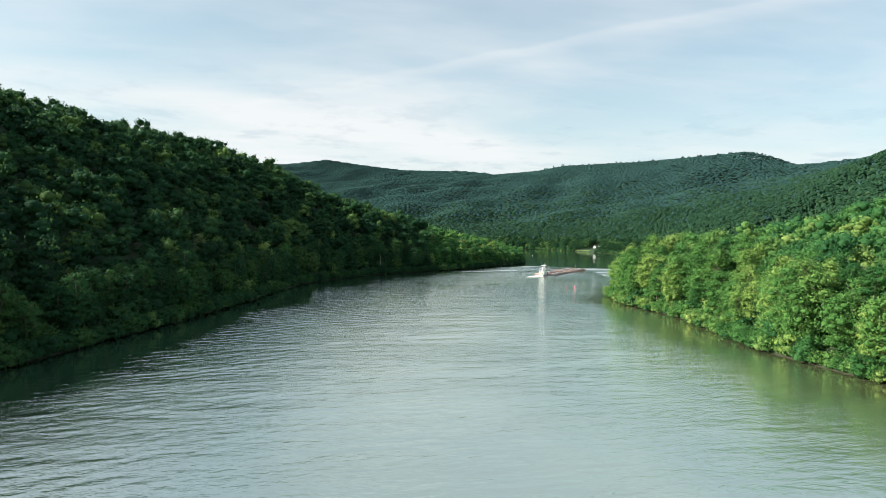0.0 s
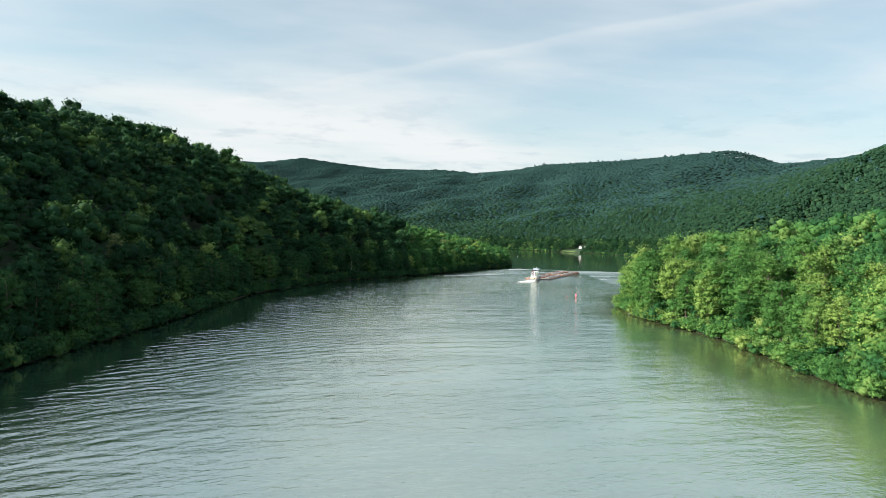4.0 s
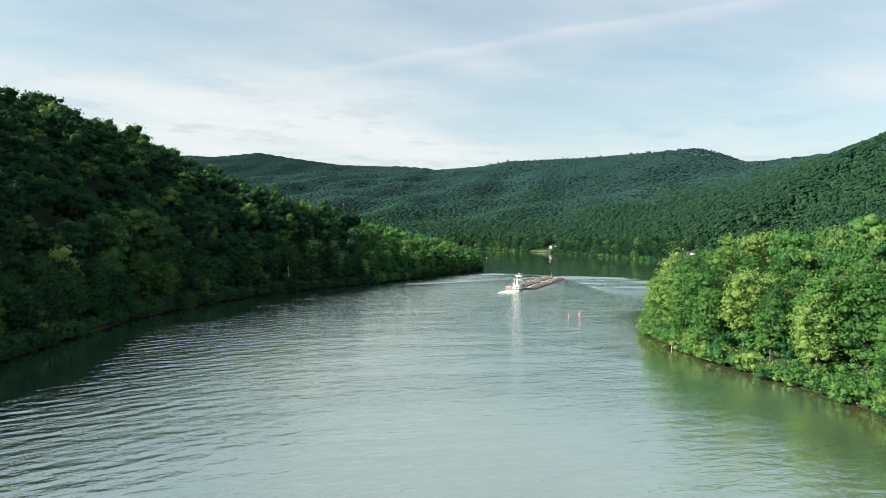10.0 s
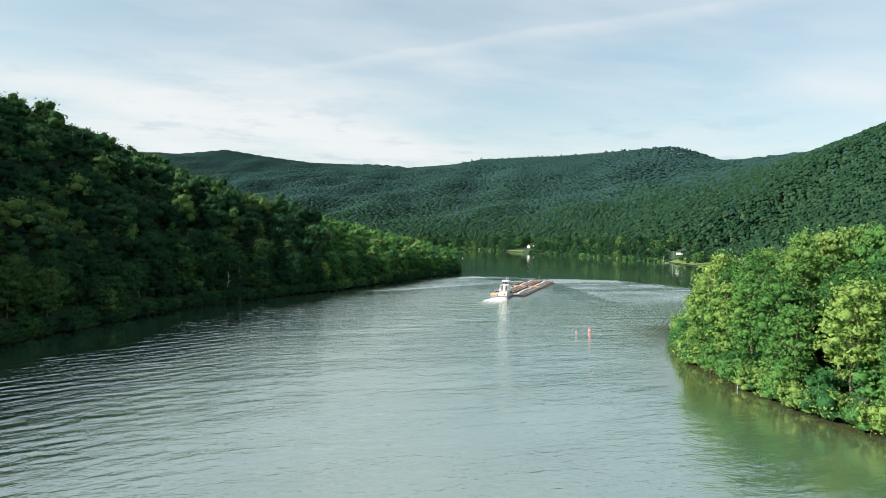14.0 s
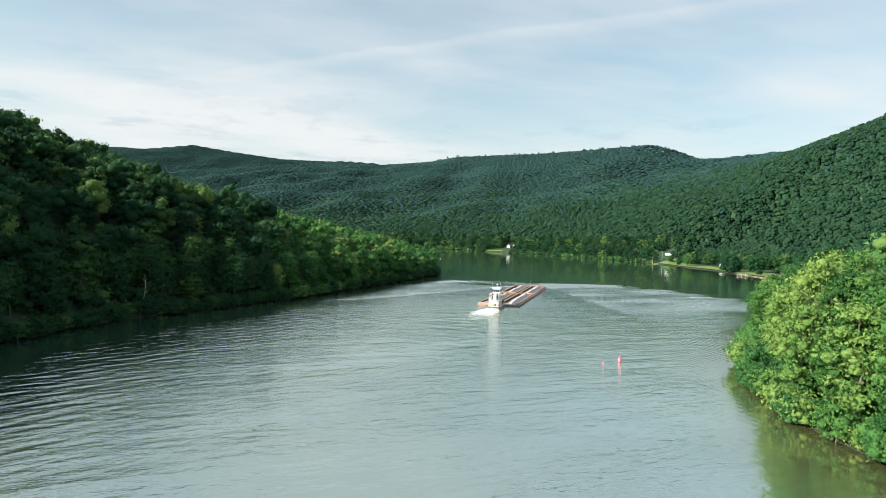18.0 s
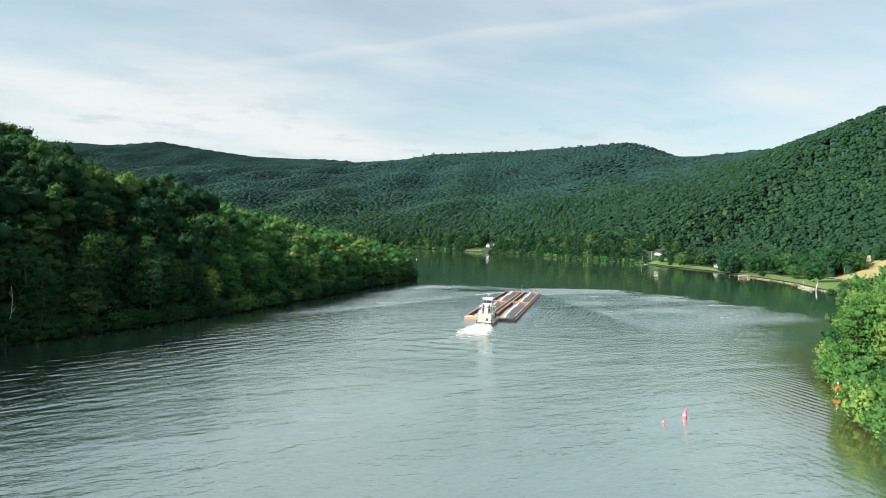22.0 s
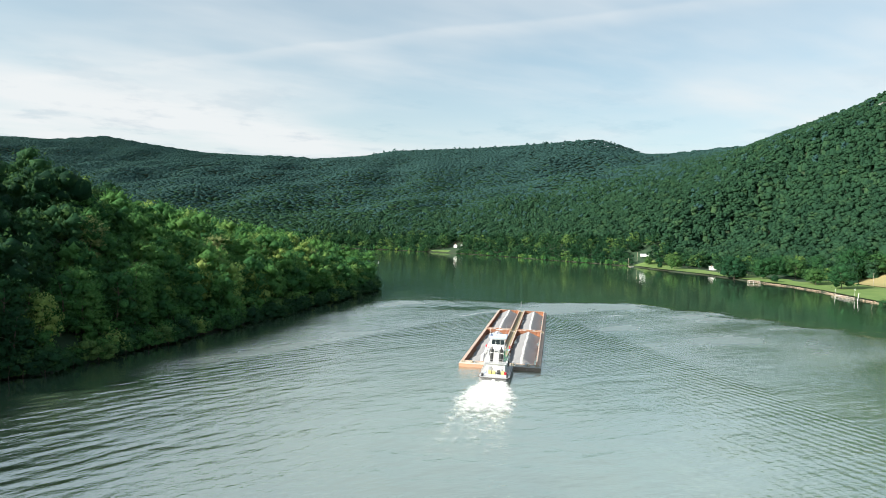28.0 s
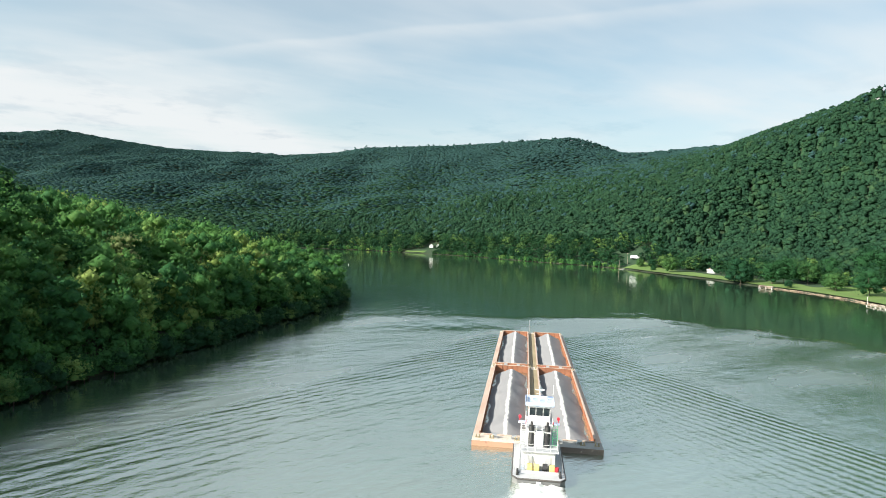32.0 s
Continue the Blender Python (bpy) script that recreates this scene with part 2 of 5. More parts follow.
GREY_DECK = surface("grey_deck", (0.52, 0.53, 0.55), (0.42, 0.43, 0.45), 1.0, 0.6, spots=(0.30, 0.25, 0.20), spot_at=0.68)
BLACK = surface("black_paint", (0.03, 0.03, 0.033), (0.05, 0.05, 0.05), 1.0, 0.5)
BLUE = surface("pale_blue_paint", (0.46, 0.54, 0.70), (0.50, 0.58, 0.72), 1.0, 0.5)
YELLOW = surface("yellow_paint", (0.72, 0.60, 0.24), (0.62, 0.50, 0.18), 1.0, 0.5)
RED = surface("red_paint", (0.65, 0.04, 0.06), (0.55, 0.03, 0.05), 1.0, 0.5)
PINK = surface("faded_red_buoy", (0.85, 0.10, 0.16), (0.80, 0.16, 0.20), 2.0, 0.5)
METAL = surface("galvanised_metal", (0.55, 0.56, 0.57), (0.45, 0.46, 0.47), 2.0, 0.4, metal=0.7)
WOOD = surface("weathered_wood", (0.42, 0.36, 0.28), (0.33, 0.28, 0.22), 2.0, 0.85)
ROOF_GREY = surface("grey_roof", (0.30, 0.30, 0.31), (0.24, 0.24, 0.25), 1.0, 0.8)
ROOF_WHITE = surface("white_metal_roof", (0.78, 0.79, 0.80), (0.70, 0.71, 0.72), 1.0, 0.4)
BRICK = surface("red_brick", (0.36, 0.14, 0.09), (0.30, 0.11, 0.07), 2.0, 0.85)
STONE = surface("bank_stone", (0.33, 0.26, 0.19), (0.24, 0.18, 0.13), 1.5, 0.9, bump=0.4)
LIMESTONE = surface("pale_rock", (0.62, 0.60, 0.55), (0.50, 0.48, 0.44), 0.3, 0.9, bump=0.5)
GRAVEL_ROAD = surface("gravel_road", (0.34, 0.28, 0.19), (0.28, 0.23, 0.15), 0.5, 0.95)


def glass_material():
    mat, n = material("window_glass")
    b = n.add("ShaderNodeBsdfPrincipled", inputs={"Base Color": (0.02, 0.03, 0.035, 1), "Roughness": 0.06, "IOR": 1.5})
    n.add("ShaderNodeOutputMaterial", inputs={0: b.outputs[0]})
    return mat


GLASS = glass_material()


# ---------------------------------------------------------------- lie of the land
LEFT_SHORE = [(-150, -900), (-108, -100), (-96, 100), (-88, 180), (-77, 236), (-63, 310), (-51, 400), (-44, 446), (-20, 502), (4, 552),
              (30, 578), (60, 610), (88, 648), (110, 678), (136, 717), (166, 757), (190, 797), (204, 842), (196, 905), (150, 990), (60, 1080), (-100, 1180),
              (-400, 1290), (-1200, 1350)]
RIGHT_SHORE = [(-1200, 1760), (-200, 1640), (100, 1590), (260, 1560), (364, 1528), (430, 1490), (489, 1408), (540, 1322), (556, 1225), (586, 1150), (598, 1088),
               (580, 1005), (574, 932), (552, 857), (544, 818), (526, 775), (491, 716), (462, 662), (430, 632), (370, 588), (300, 540), (243, 494), (204, 458), (180, 428),
               (166, 402), (158, 368), (158, 340), (163, 300), (159, 262), (151, 215), (157, 165), (166, 100), (175, -100), (210, -900)]
RIVER = np.array(LEFT_SHORE + RIGHT_SHORE, float)
CREST = np.array([(-2900, 4100, 440), (-1697, 4478, 453), (-667, 4576, 460), (-382, 4621, 510), (-124, 4643, 482), (165, 4650, 458), (538, 4630, 462), (624, 3462, 342), (845, 3312, 358),
                  (937, 3182, 374), (1179, 2822, 366), (1357, 2558, 370), (1457, 2409, 376), (1517, 2328, 348), (1554, 2234, 306), (1740, 2104, 332), (1537, 1764, 286),
                  (1271, 1460, 248), (1129, 1235, 245), (1069, 1145, 239), (1009, 1054, 241), (960, 900, 242), (900, 600, 255), (880, 0, 250), (860, -1500, 240)], float)


def along(points, line):
    """Distance of points (N,2) to a polyline, and the place along it."""
    best, where = np.full(len(points), 1e9), np.zeros(len(points))
    for i in range(len(line) - 1):
        a, b = line[i, :2], line[i + 1, :2]
        ab = b - a
        u = np.clip(((points - a) @ ab) / (ab @ ab), 0, 1)
        d = np.hypot(*(points - a - u[:, None] * ab).T)
        hit = d < best
        best[hit], where[hit] = d[hit], i + u[hit]
    return best, where


def in_river(points):
    inside = np.zeros(len(points), bool)
    x, y = points.T
    for (ax, ay), (bx, by) in zip(RIVER, np.roll(RIVER, -1, 0)):
        cross = ((ay > y) != (by > y)) & (x < (bx - ax) * (y - ay) / (by - ay + 1e-12) + ax)
        inside ^= cross
    return inside


def wave_sum(x, y, size, seed):
    """Smooth rolling relief of about -1 to 1."""
    rng = np.random.default_rng(seed)
    total = np.zeros_like(x)
    for k in range(7):
        a, ph = rng.uniform(0, 2 * np.pi), rng.uniform(0, 2 * np.pi)
        f = 2 * np.pi / (size * rng.uniform(0.6, 1.8))
        total += np.sin((x * np.cos(a) + y * np.sin(a)) * f + ph)
    return total / 4.0


LEFT_LINE, RIGHT_LINE = np.array(LEFT_SHORE, float), np.array(RIGHT_SHORE, float)


def heights(points):
    """Ground height for points (N,2); also the distance inland and whether it is the west land."""
    x, y = points.T
    dl, _ = along(points, LEFT_LINE)
    dr, _ = along(points, RIGHT_LINE)
    wet = in_river(points)
    west = dl < dr
    west &= ~((y > 1250) & (dr < dl + 300))
    d = np.where(west, dl, dr)
    # west hill: a spur that falls eastward to the promontory
    cap = np.interp(x, [-900, -400, -230, -150, -100, -60, 0, 30, 100, 150, 190, 230], [178, 127, 103, 100, 85, 65, 42, 33, 20, 12, 7, 4])
    cap = cap * (1 - 0.06 * np.clip((y - 590) / 150, 0, 1) * np.clip((40 - x) / 60, 0, 1))
    cap = cap * (1 + 0.05 * wave_sum(x, y, 120, 3))
    climb = 1.2 + (0.44 + 0.22 * np.clip((y - 230) / 190, 0, 1)) * d
    hw = -np.log(np.exp(-climb / 9.0) + np.exp(-cap / 9.0)) * 9.0
    hw = np.maximum(hw, 0.6 + 0.1 * np.minimum(d, 20))
    # east and north land: slopes up to the long crest
    dc, place = along(points, CREST)
    top, weight = np.zeros(len(points)), np.zeros(len(points))
    for s in np.arange(0, len(CREST) - 1, 0.25):
        c = CREST[int(s)] + (CREST[int(s) + 1] - CREST[int(s)]) * (s % 1)
        w = 1.0 / (np.hypot(x - c[0], y - c[1]) ** 3 + 1e3)
        top += w * c[2]
        weight += w
    top /= weight
    u = dr / (dr + dc + 1e-6)
    he = top * u ** 1.12 * (1 + 0.06 * wave_sum(x, y, 420, 5) * (1 - u))
    he = he + 1.0 + 0.02 * np.minimum(dr, 40)
    he = he + 15.0 * wave_sum(x, y, 270, 8) * 4 * u * (1 - u) * np.clip((dr - 130) / 200, 0, 1)      # spurs and hollows
    bank = 1.2 + 0.42 * np.minimum(dr, 34) + 0.1 * np.clip(dr - 34, 0, 80)
    near = np.clip((520 - y) / 120, 0, 1)
    he = np.maximum(he, bank * near)
    lawn = np.clip((y - 640) / 40, 0, 1) * np.clip((1105 - y) / 60, 0, 1)
    flat = 1.3 + 0.05 * dr + 0.024 * np.clip(dr - 55, 0, None) ** 1.6
    he = he * (1 - lawn) + np.minimum(he, flat) * lawn
    h = np.where(west, hw, he)
    h = np.where(wet, -0.25 * np.minimum(d, 14) - 0.15, h)
    return h, d, west, wet


def spaced(fine_lo, fine_hi, step, lo, hi, grow=1.35):
    mid = list(np.arange(fine_lo, fine_hi + step / 2, step))
    s, out = step, [mid[0]]
    while out[-1] > lo:
        s *= grow
        out.append(out[-1] - s)
    left = out[:0:-1]
    s, out = step, [mid[-1]]
    while out[-1] < hi:
        s *= grow
        out.append(out[-1] + s)
    return np.array(left + mid + out[1:])


def grid_mesh(name, xs, ys, zs, mat, smooth=True):
    nx, ny = len(xs), len(ys)
    gx, gy = np.meshgrid(xs, ys)
    co = np.stack([gx.ravel(), gy.ravel(), zs.ravel()], 1)
    i = np.arange(nx * ny).reshape(ny, nx)
    quads = np.stack([i[:-1, :-1], i[:-1, 1:], i[1:, 1:], i[1:, :-1]], -1).reshape(-1, 4)
    me = mesh_from(name, co, quads)
    me.materials.append(mat)
    if smooth:
        me.shade_smooth()
    return new(name, me)


def mesh_from(name, co, faces):
    """A mesh from arrays; faces all of one size."""
    me = bpy.data.meshes.new(name)
    k = faces.shape[1]
    me.vertices.add(len(co))
    me.vertices.foreach_set("co", np.ascontiguousarray(co, np.float32).ravel())
    me.loops.add(faces.size)
    me.loops.foreach_set("vertex_index", np.ascontiguousarray(faces, np.int32).ravel())
    me.polygons.add(len(faces))
    me.polygons.foreach_set("loop_start", np.arange(len(faces), dtype=np.int32) * k)
    me.update(calc_edges=True)
    return me


xs, ys = spaced(-330, 760, 9, -4600, 4600, 1.16), spaced(-120, 1640, 11, -1500, 5200, 1.12)
gx, gy = np.meshgrid(xs, ys)


def lawn_clear(p):
    """True where the far bank is kept as lawn, yards and drives."""
    x, y = p.T
    dr, _ = along(p, RIGHT_LINE)
    east = (x > 400) & (x < 760)
    clear = (y > 640) & (y < 905) & (dr < 46) & east
    clear |= (y > 665) & (y < 800) & (dr < 108) & east
    clear |= (y > 905) & (y < 1062) & (dr < 30) & east
    clear |= (y > 1062) & (y < 1088) & (dr < 22) & east
    clear |= (y > 1398) & (y < 1442) & (dr < 14) & east
    for hx, hy, r in ((611, 1092, 11), (618, 1100, 9), (627, 1093, 13), (577, 1256, 13), (510, 1428, 18), (622, 977, 14), (640, 826, 20), (640, 1400, 9), (985, 1052, 24), (975, 1040, 24)):
        clear |= np.hypot(x - hx, y - hy) < r
    return clear


lie = heights(np.stack([gx.ravel(), gy.ravel()], 1))[0]
lie = np.where(lawn_clear(np.stack([gx.ravel(), gy.ravel()], 1)) & (lie > 0.5), lie - 0.5, lie)
ground = grid_mesh("ground", xs, ys, lie.reshape(gx.shape), GROUND)
LIE_X, LIE_Y, LIE = xs, ys, lie.reshape(gx.shape)


def lie_at(x, y):
    """Ground height read back from the sheet, quickly."""
    i = np.clip(np.searchsorted(LIE_X, x) - 1, 0, len(LIE_X) - 2)
    j = np.clip(np.searchsorted(LIE_Y, y) - 1, 0, len(LIE_Y) - 2)
    u = (x - LIE_X[i]) / (LIE_X[i + 1] - LIE_X[i])
    v = (y - LIE_Y[j]) / (LIE_Y[j + 1] - LIE_Y[j])
    return (LIE[j, i] * (1 - u) + LIE[j, i + 1] * u) * (1 - v) + (LIE[j + 1, i] * (1 - u) + LIE[j + 1, i + 1] * u) * v


def in_sight(p, z, tops, canopy):
    """Which tree tops show over the canopy before them from the camera's path."""
    seen = np.zeros(len(p), bool)
    for ex, ey in ((12, 0), (28, 130), (45, 240), (62, 320), (85, 410), (113, 505)):
        clear = np.ones(len(p), bool)
        for f in np.linspace(0.12, 0.94, 30):
            x, y = ex + (p[:, 0] - ex) * f, ey + (p[:, 1] - ey) * f
            g = lie_at(x, y)
            ray = 38 + (z + tops - 38) * f
            clear &= ray > g + np.where(g > 0.3, canopy, 0)
        seen |= clear
    return seen

tagged(ground, "leaf-littered valley ground rising from muddy river banks", "ground", kind="structure")

# ---------------------------------------------------------------- water, with the tow's wake in it
TOW = pose(170.5, 592.0, 0, 0, 0, -31.6)


def wake(x, y):
    """Round the tow: the stern swell's height, and the phase and strength of the bow waves that fan out from both sides."""
    c, s = math.cos(radians(-31.6)), math.sin(radians(-31.6))
    dx, dy = x - 170.5, y - 592.0
    lx, ly = c * dx + s * dy, -s * dx + c * dy
    out = np.abs(lx) - 9.0                         # outward from the side of the tow
    back = np.clip(119.0 - ly, 0, None)            # behind the bow
    inner = back * math.tan(radians(23.0)) - out
    env = np.exp(-np.clip(-inner, 0, None) ** 2 / 10.0) * np.exp(-np.clip(inner, 0, None) / (14 + 0.20 * back))
    env *= np.clip(back / 10.0, 0, 1) * np.exp(-back / 125.0) * np.clip(out / 3.0 + 0.3, 0, 1)
    phase = (math.sin(radians(56)) * out - math.cos(radians(56)) * back) * 2 * np.pi / 2.4
    stern = np.clip(-17.0 - ly, 0, None)
    swell = np.exp(-stern / 90.0) * np.clip(stern / 6.0, 0, 1) * np.exp(-(lx / (6 + 0.28 * stern)) ** 2)
    return swell * 0.08 * np.sin(stern * 2 * np.pi / 8.5 + 0.6 * np.sin(lx * 0.3)), phase, env


wx, wy = spaced(20, 320, 1.3, -4600, 4600, 1.07), spaced(500, 750, 1.3, -1500, 5200, 1.07)
gx, gy = np.meshgrid(wx, wy)
swell_z, wake_phase, wake_env = wake(gx, gy)
river = grid_mesh("water", wx, wy, swell_z, WATER)
wp = np.stack([gx.ravel(), gy.ravel()], 1)


def ease(v, lo, hi):
    t = np.clip((v - lo) / (hi - lo), 0, 1)
    return t * t * (3 - 2 * t)


drift = 22 * wave_sum(wp[:, 0], wp[:, 1], 70, 12)
fray = 9 * wave_sum(wp[:, 0], wp[:, 1], 24, 15) + 4 * wave_sum(wp[:, 0], wp[:, 1], 9, 16)
shelter = 0.36 + 0.64 * ease(wp[:, 1], 90, 220) * (1 - ease(wp[:, 1], 490, 640))
wind = ease(along(wp, LEFT_LINE)[0] + 0.5 * drift * shelter, 16 * shelter, 74 * shelter) * ease(along(wp, RIGHT_LINE)[0] + 0.3 * drift, 6, 34)
wind *= 1 - ease(wp[:, 1] + 0.8 * drift + 0.35 * fray, 722, 738) * (1 - 0.10 * ease(wave_sum(wp[:, 0], wp[:, 1], 55, 14), 0.35, 0.8))
wind *= 1 - ease(wp[:, 0] + 0.45 * drift + 1.3 * fray + 0.25 * (wp[:, 1] - 640), 326, 350)
# painted reflection strip: along the east bank, then along the river point
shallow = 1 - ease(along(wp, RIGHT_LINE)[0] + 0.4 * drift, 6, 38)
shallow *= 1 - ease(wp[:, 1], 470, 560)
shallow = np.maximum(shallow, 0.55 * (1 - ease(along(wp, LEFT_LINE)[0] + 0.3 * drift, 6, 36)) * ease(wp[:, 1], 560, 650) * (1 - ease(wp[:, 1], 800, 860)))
dl_ = along(wp, LEFT_LINE)[0]
swell = ease(dl_ + 0.4 * drift, 12, 34) * (1 - ease(dl_ + 0.5 * drift, 48, 96)) * (1 - 0.8 * ease(wp[:, 1], 540, 640)) * (0.25 + 0.75 * ease(wp[:, 1], 120, 280))
swell = np.where(wp[:, 1] > 900, 0, 0.08 * wind + 0.92 * swell)
# strip painted dark for the west hill's shade and reflection
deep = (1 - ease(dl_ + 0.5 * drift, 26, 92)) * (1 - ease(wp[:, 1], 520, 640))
# the far reach gets the same darker body
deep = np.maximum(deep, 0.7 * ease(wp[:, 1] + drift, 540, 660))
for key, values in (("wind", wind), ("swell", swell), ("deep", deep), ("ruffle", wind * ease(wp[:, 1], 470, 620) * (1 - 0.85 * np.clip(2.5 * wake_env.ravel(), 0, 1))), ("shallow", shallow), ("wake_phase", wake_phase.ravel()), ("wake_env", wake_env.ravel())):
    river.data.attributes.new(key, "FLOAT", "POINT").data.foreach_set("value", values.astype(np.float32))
tagged(river, "wide murky green river with rippled surface", "river", kind="structure")


# ---------------------------------------------------------------- trees
def ico(level=1):
    bm = bmesh.new()
    bmesh.ops.create_icosphere(bm, subdivisions=level, radius=1.0)
    co = np.array([v.co[:] for v in bm.verts])
    faces = np.array([[v.index for v in f.verts] for f in bm.faces])
    bm.free()
    return co, faces


ICO1, ICO2 = ico(1), ico(2)
OCTA = (np.array([(1, 0, 0), (-1, 0, 0), (0, 1, 0), (0, -1, 0), (0, 0, 1), (0, 0, -1)], float) * 1.12,
        np.array([(0, 2, 4), (2, 1, 4), (1, 3, 4), (3, 0, 4), (2, 0, 5), (1, 2, 5), (3, 1, 5), (0, 3, 5)]))


def crown_arrays(seed, lobes, leaves, leaf, tall, wide, foot=0.12, core=0.80, shape="round", depth=1.62, simple=False, full=False):
    """A crown as leaf clumps on lobes: vertices, triangles. tall, wide in metres; lowest leaves at foot * tall."""
    rng = np.random.default_rng(seed)
    vs, fs, count = [], [], 0
    co, tri = OCTA if simple and not full else ICO1
    half, rise = wide / 2, tall * (1 - foot) / 2
    part_size = 0.40 if lobes > 30 else 0.50 if lobes > 14 else 0.60 if lobes > 4 else 0.74
    for i in range(lobes):
        t = (i + 0.5) / lobes
        cz = 1 - t * depth + rng.uniform(-0.08, 0.08)
        ring = math.sqrt(max(0.0, 1 - cz * cz))
        if shape == "cone":
            ring *= 0.45 + 0.55 * t
        a = i * 2.399 + rng.uniform(-0.5, 0.5)
        reach = rng.uniform(0.52, 0.84)
        c = np.array([math.cos(a) * ring * half * reach, math.sin(a) * ring * half * reach, foot * tall + rise * (1 + cz * rng.uniform(0.66, 0.86))])
        size = half * part_size * rng.uniform(0.62, 1.34)
        sq = np.array([1, 1, rng.uniform(0.62, 0.9)]) * size
        jit = 1 + rng.uniform(-0.22, 0.22, (len(co), 1))
        vs.append(c + co * sq * core * jit)
        fs.append(tri + count)
        count += len(co)
        n = rng.normal(size=(leaves, 3))
        n[:, 2] = np.abs(n[:, 2]) * 0.9 - 0.25
        n /= np.linalg.norm(n, axis=1, keepdims=True)
        p = c + n * sq * (rng.uniform(0.62, 1.14, (leaves, 1)) if simple else rng.uniform(0.66, 1.36, (leaves, 1)))
        face = n + rng.normal(scale=0.75, size=n.shape)
        face /= np.linalg.norm(face, axis=1, keepdims=True)
        u = np.cross(face, rng.normal(size=n.shape))
        u /= np.linalg.norm(u, axis=1, keepdims=True) + 1e-9
        w = np.cross(face, u)
        s = leaf * rng.uniform(0.6, 1.35, (leaves, 1))
        if simple:
            vs.append(np.stack([p + u * s, p + (w * 0.9 - u * 0.55) * s, p - (w * 0.9 + u * 0.45) * s], 1).reshape(-1, 3))
            fs.append(count + np.arange(leaves * 3).reshape(-1, 3))
            count += leaves * 3
            continue
        quad = np.stack([p + u * s, p + w * s * 0.62 - face * s * 0.12, p - u * s, p - w * s * 0.62 - face * s * 0.12], 1).reshape(-1, 3)
        vs.append(quad)
        base = count + np.arange(leaves)[:, None] * 4
        fs.append(np.concatenate([base + [0, 1, 2], base + [0, 2, 3]]))
        count += leaves * 4
    return np.concatenate(vs), np.concatenate(fs)


def canopy_arrays(seed, tall, wide, dome, sides, tufts, tuft, lift=1.0, rings=((1.0, 1.6), (0.80, 0.42))):
    """A far crown that closes up with its neighbours: a lumpy rounded dome with leaf tufts on it."""
    rng = np.random.default_rng(seed)
    rows = [(r, tall - dome * down) for r, down in rings]
    co = []
    for k, (r, z) in enumerate(rows):
        a = (np.arange(sides) + 0.5 * (k % 2)) * 2 * np.pi / sides
        rr = wide / 2 * r * rng.uniform(0.86, 1.14, sides)
        zz = z + (rng.uniform(-0.16, 0.16, sides) * dome if k else 0.0)
        co.append(np.stack([np.cos(a) * rr, np.sin(a) * rr, np.full(sides, 1.0) * zz], 1))
    co.append(np.array([[0.0, 0.0, tall]]))
    co = np.concatenate(co)
    tri = []
    for k in range(len(rows) - 1):
        for i in range(sides):
            j = (i + 1) % sides
            a, b, c, d = k * sides + i, k * sides + j, (k + 1) * sides + i, (k + 1) * sides + j
            tri += [(a, b, d), (a, d, c)]
    last = (len(rows) - 1) * sides
    tri += [(last + i, last + (i + 1) % sides, len(co) - 1) for i in range(sides)]
    if tufts:
        a, r = rng.uniform(0, 2 * np.pi, tufts), np.sqrt(rng.uniform(0, 0.85, tufts)) * wide / 2
        p = np.stack([np.cos(a) * r, np.sin(a) * r, tall - dome * (r / (wide / 2)) ** 2 + rng.uniform(0.1, 1.5, tufts) * lift], 1)
        n = p * [1.4 * dome / wide, 1.4 * dome / wide, 0] / (wide / 4) + [0, 0, 1] + rng.normal(scale=0.65, size=p.shape)
        n /= np.linalg.norm(n, axis=1, keepdims=True)
        u = np.cross(n, rng.normal(size=p.shape))
        u /= np.linalg.norm(u, axis=1, keepdims=True) + 1e-9
        w, s = np.cross(n, u), tuft * rng.uniform(0.6, 1.3, (tufts, 1))
        first = len(co)
        co = np.concatenate([co, np.stack([p + u * s, p + (w * 0.9 - u * 0.55) * s, p - (w * 0.9 + u * 0.45) * s], 1).reshape(-1, 3)])
        tri = np.concatenate([np.array(tri), first + np.arange(tufts * 3).reshape(-1, 3)])
    return co, np.array(tri)


def limb(bm, a, b, ra, rb, sides=6):
    a, b = Vector(a), Vector(b)
    turn = (b - a).to_track_quat("Z", "Y")
    rings = []
    for p, r in ((a, ra), (b, rb)):
        rings.append([bm.verts.new(p + turn @ Vector((math.cos(k * math.tau / sides) * r, math.sin(k * math.tau / sides) * r, 0))) for k in range(sides)])
    for k in range(sides):
        bm.faces.new((rings[0][k], rings[0][(k + 1) % sides], rings[1][(k + 1) % sides], rings[1][k]))
    bm.faces.new(rings[1])


def finish(name, bm, mat, parent=None, label="", smooth=False, bevel=0.0):
    if bevel:
        bmesh.ops.bevel(bm, geom=bm.edges[:], offset=bevel, segments=1, affect="EDGES", clamp_overlap=True)
    bmesh.ops.recalc_face_normals(bm, faces=bm.faces[:])
    me = bpy.data.meshes.new(name)
    bm.to_mesh(me)
    bm.free()
    for m in (mat if isinstance(mat, (list, tuple)) else (mat,)):
        me.materials.append(m)
    if smooth:
        me.shade_smooth()
    ob = new(name, me)
    if parent:
        ob.parent = parent
    if label:
        ob["label"] = label
    return ob


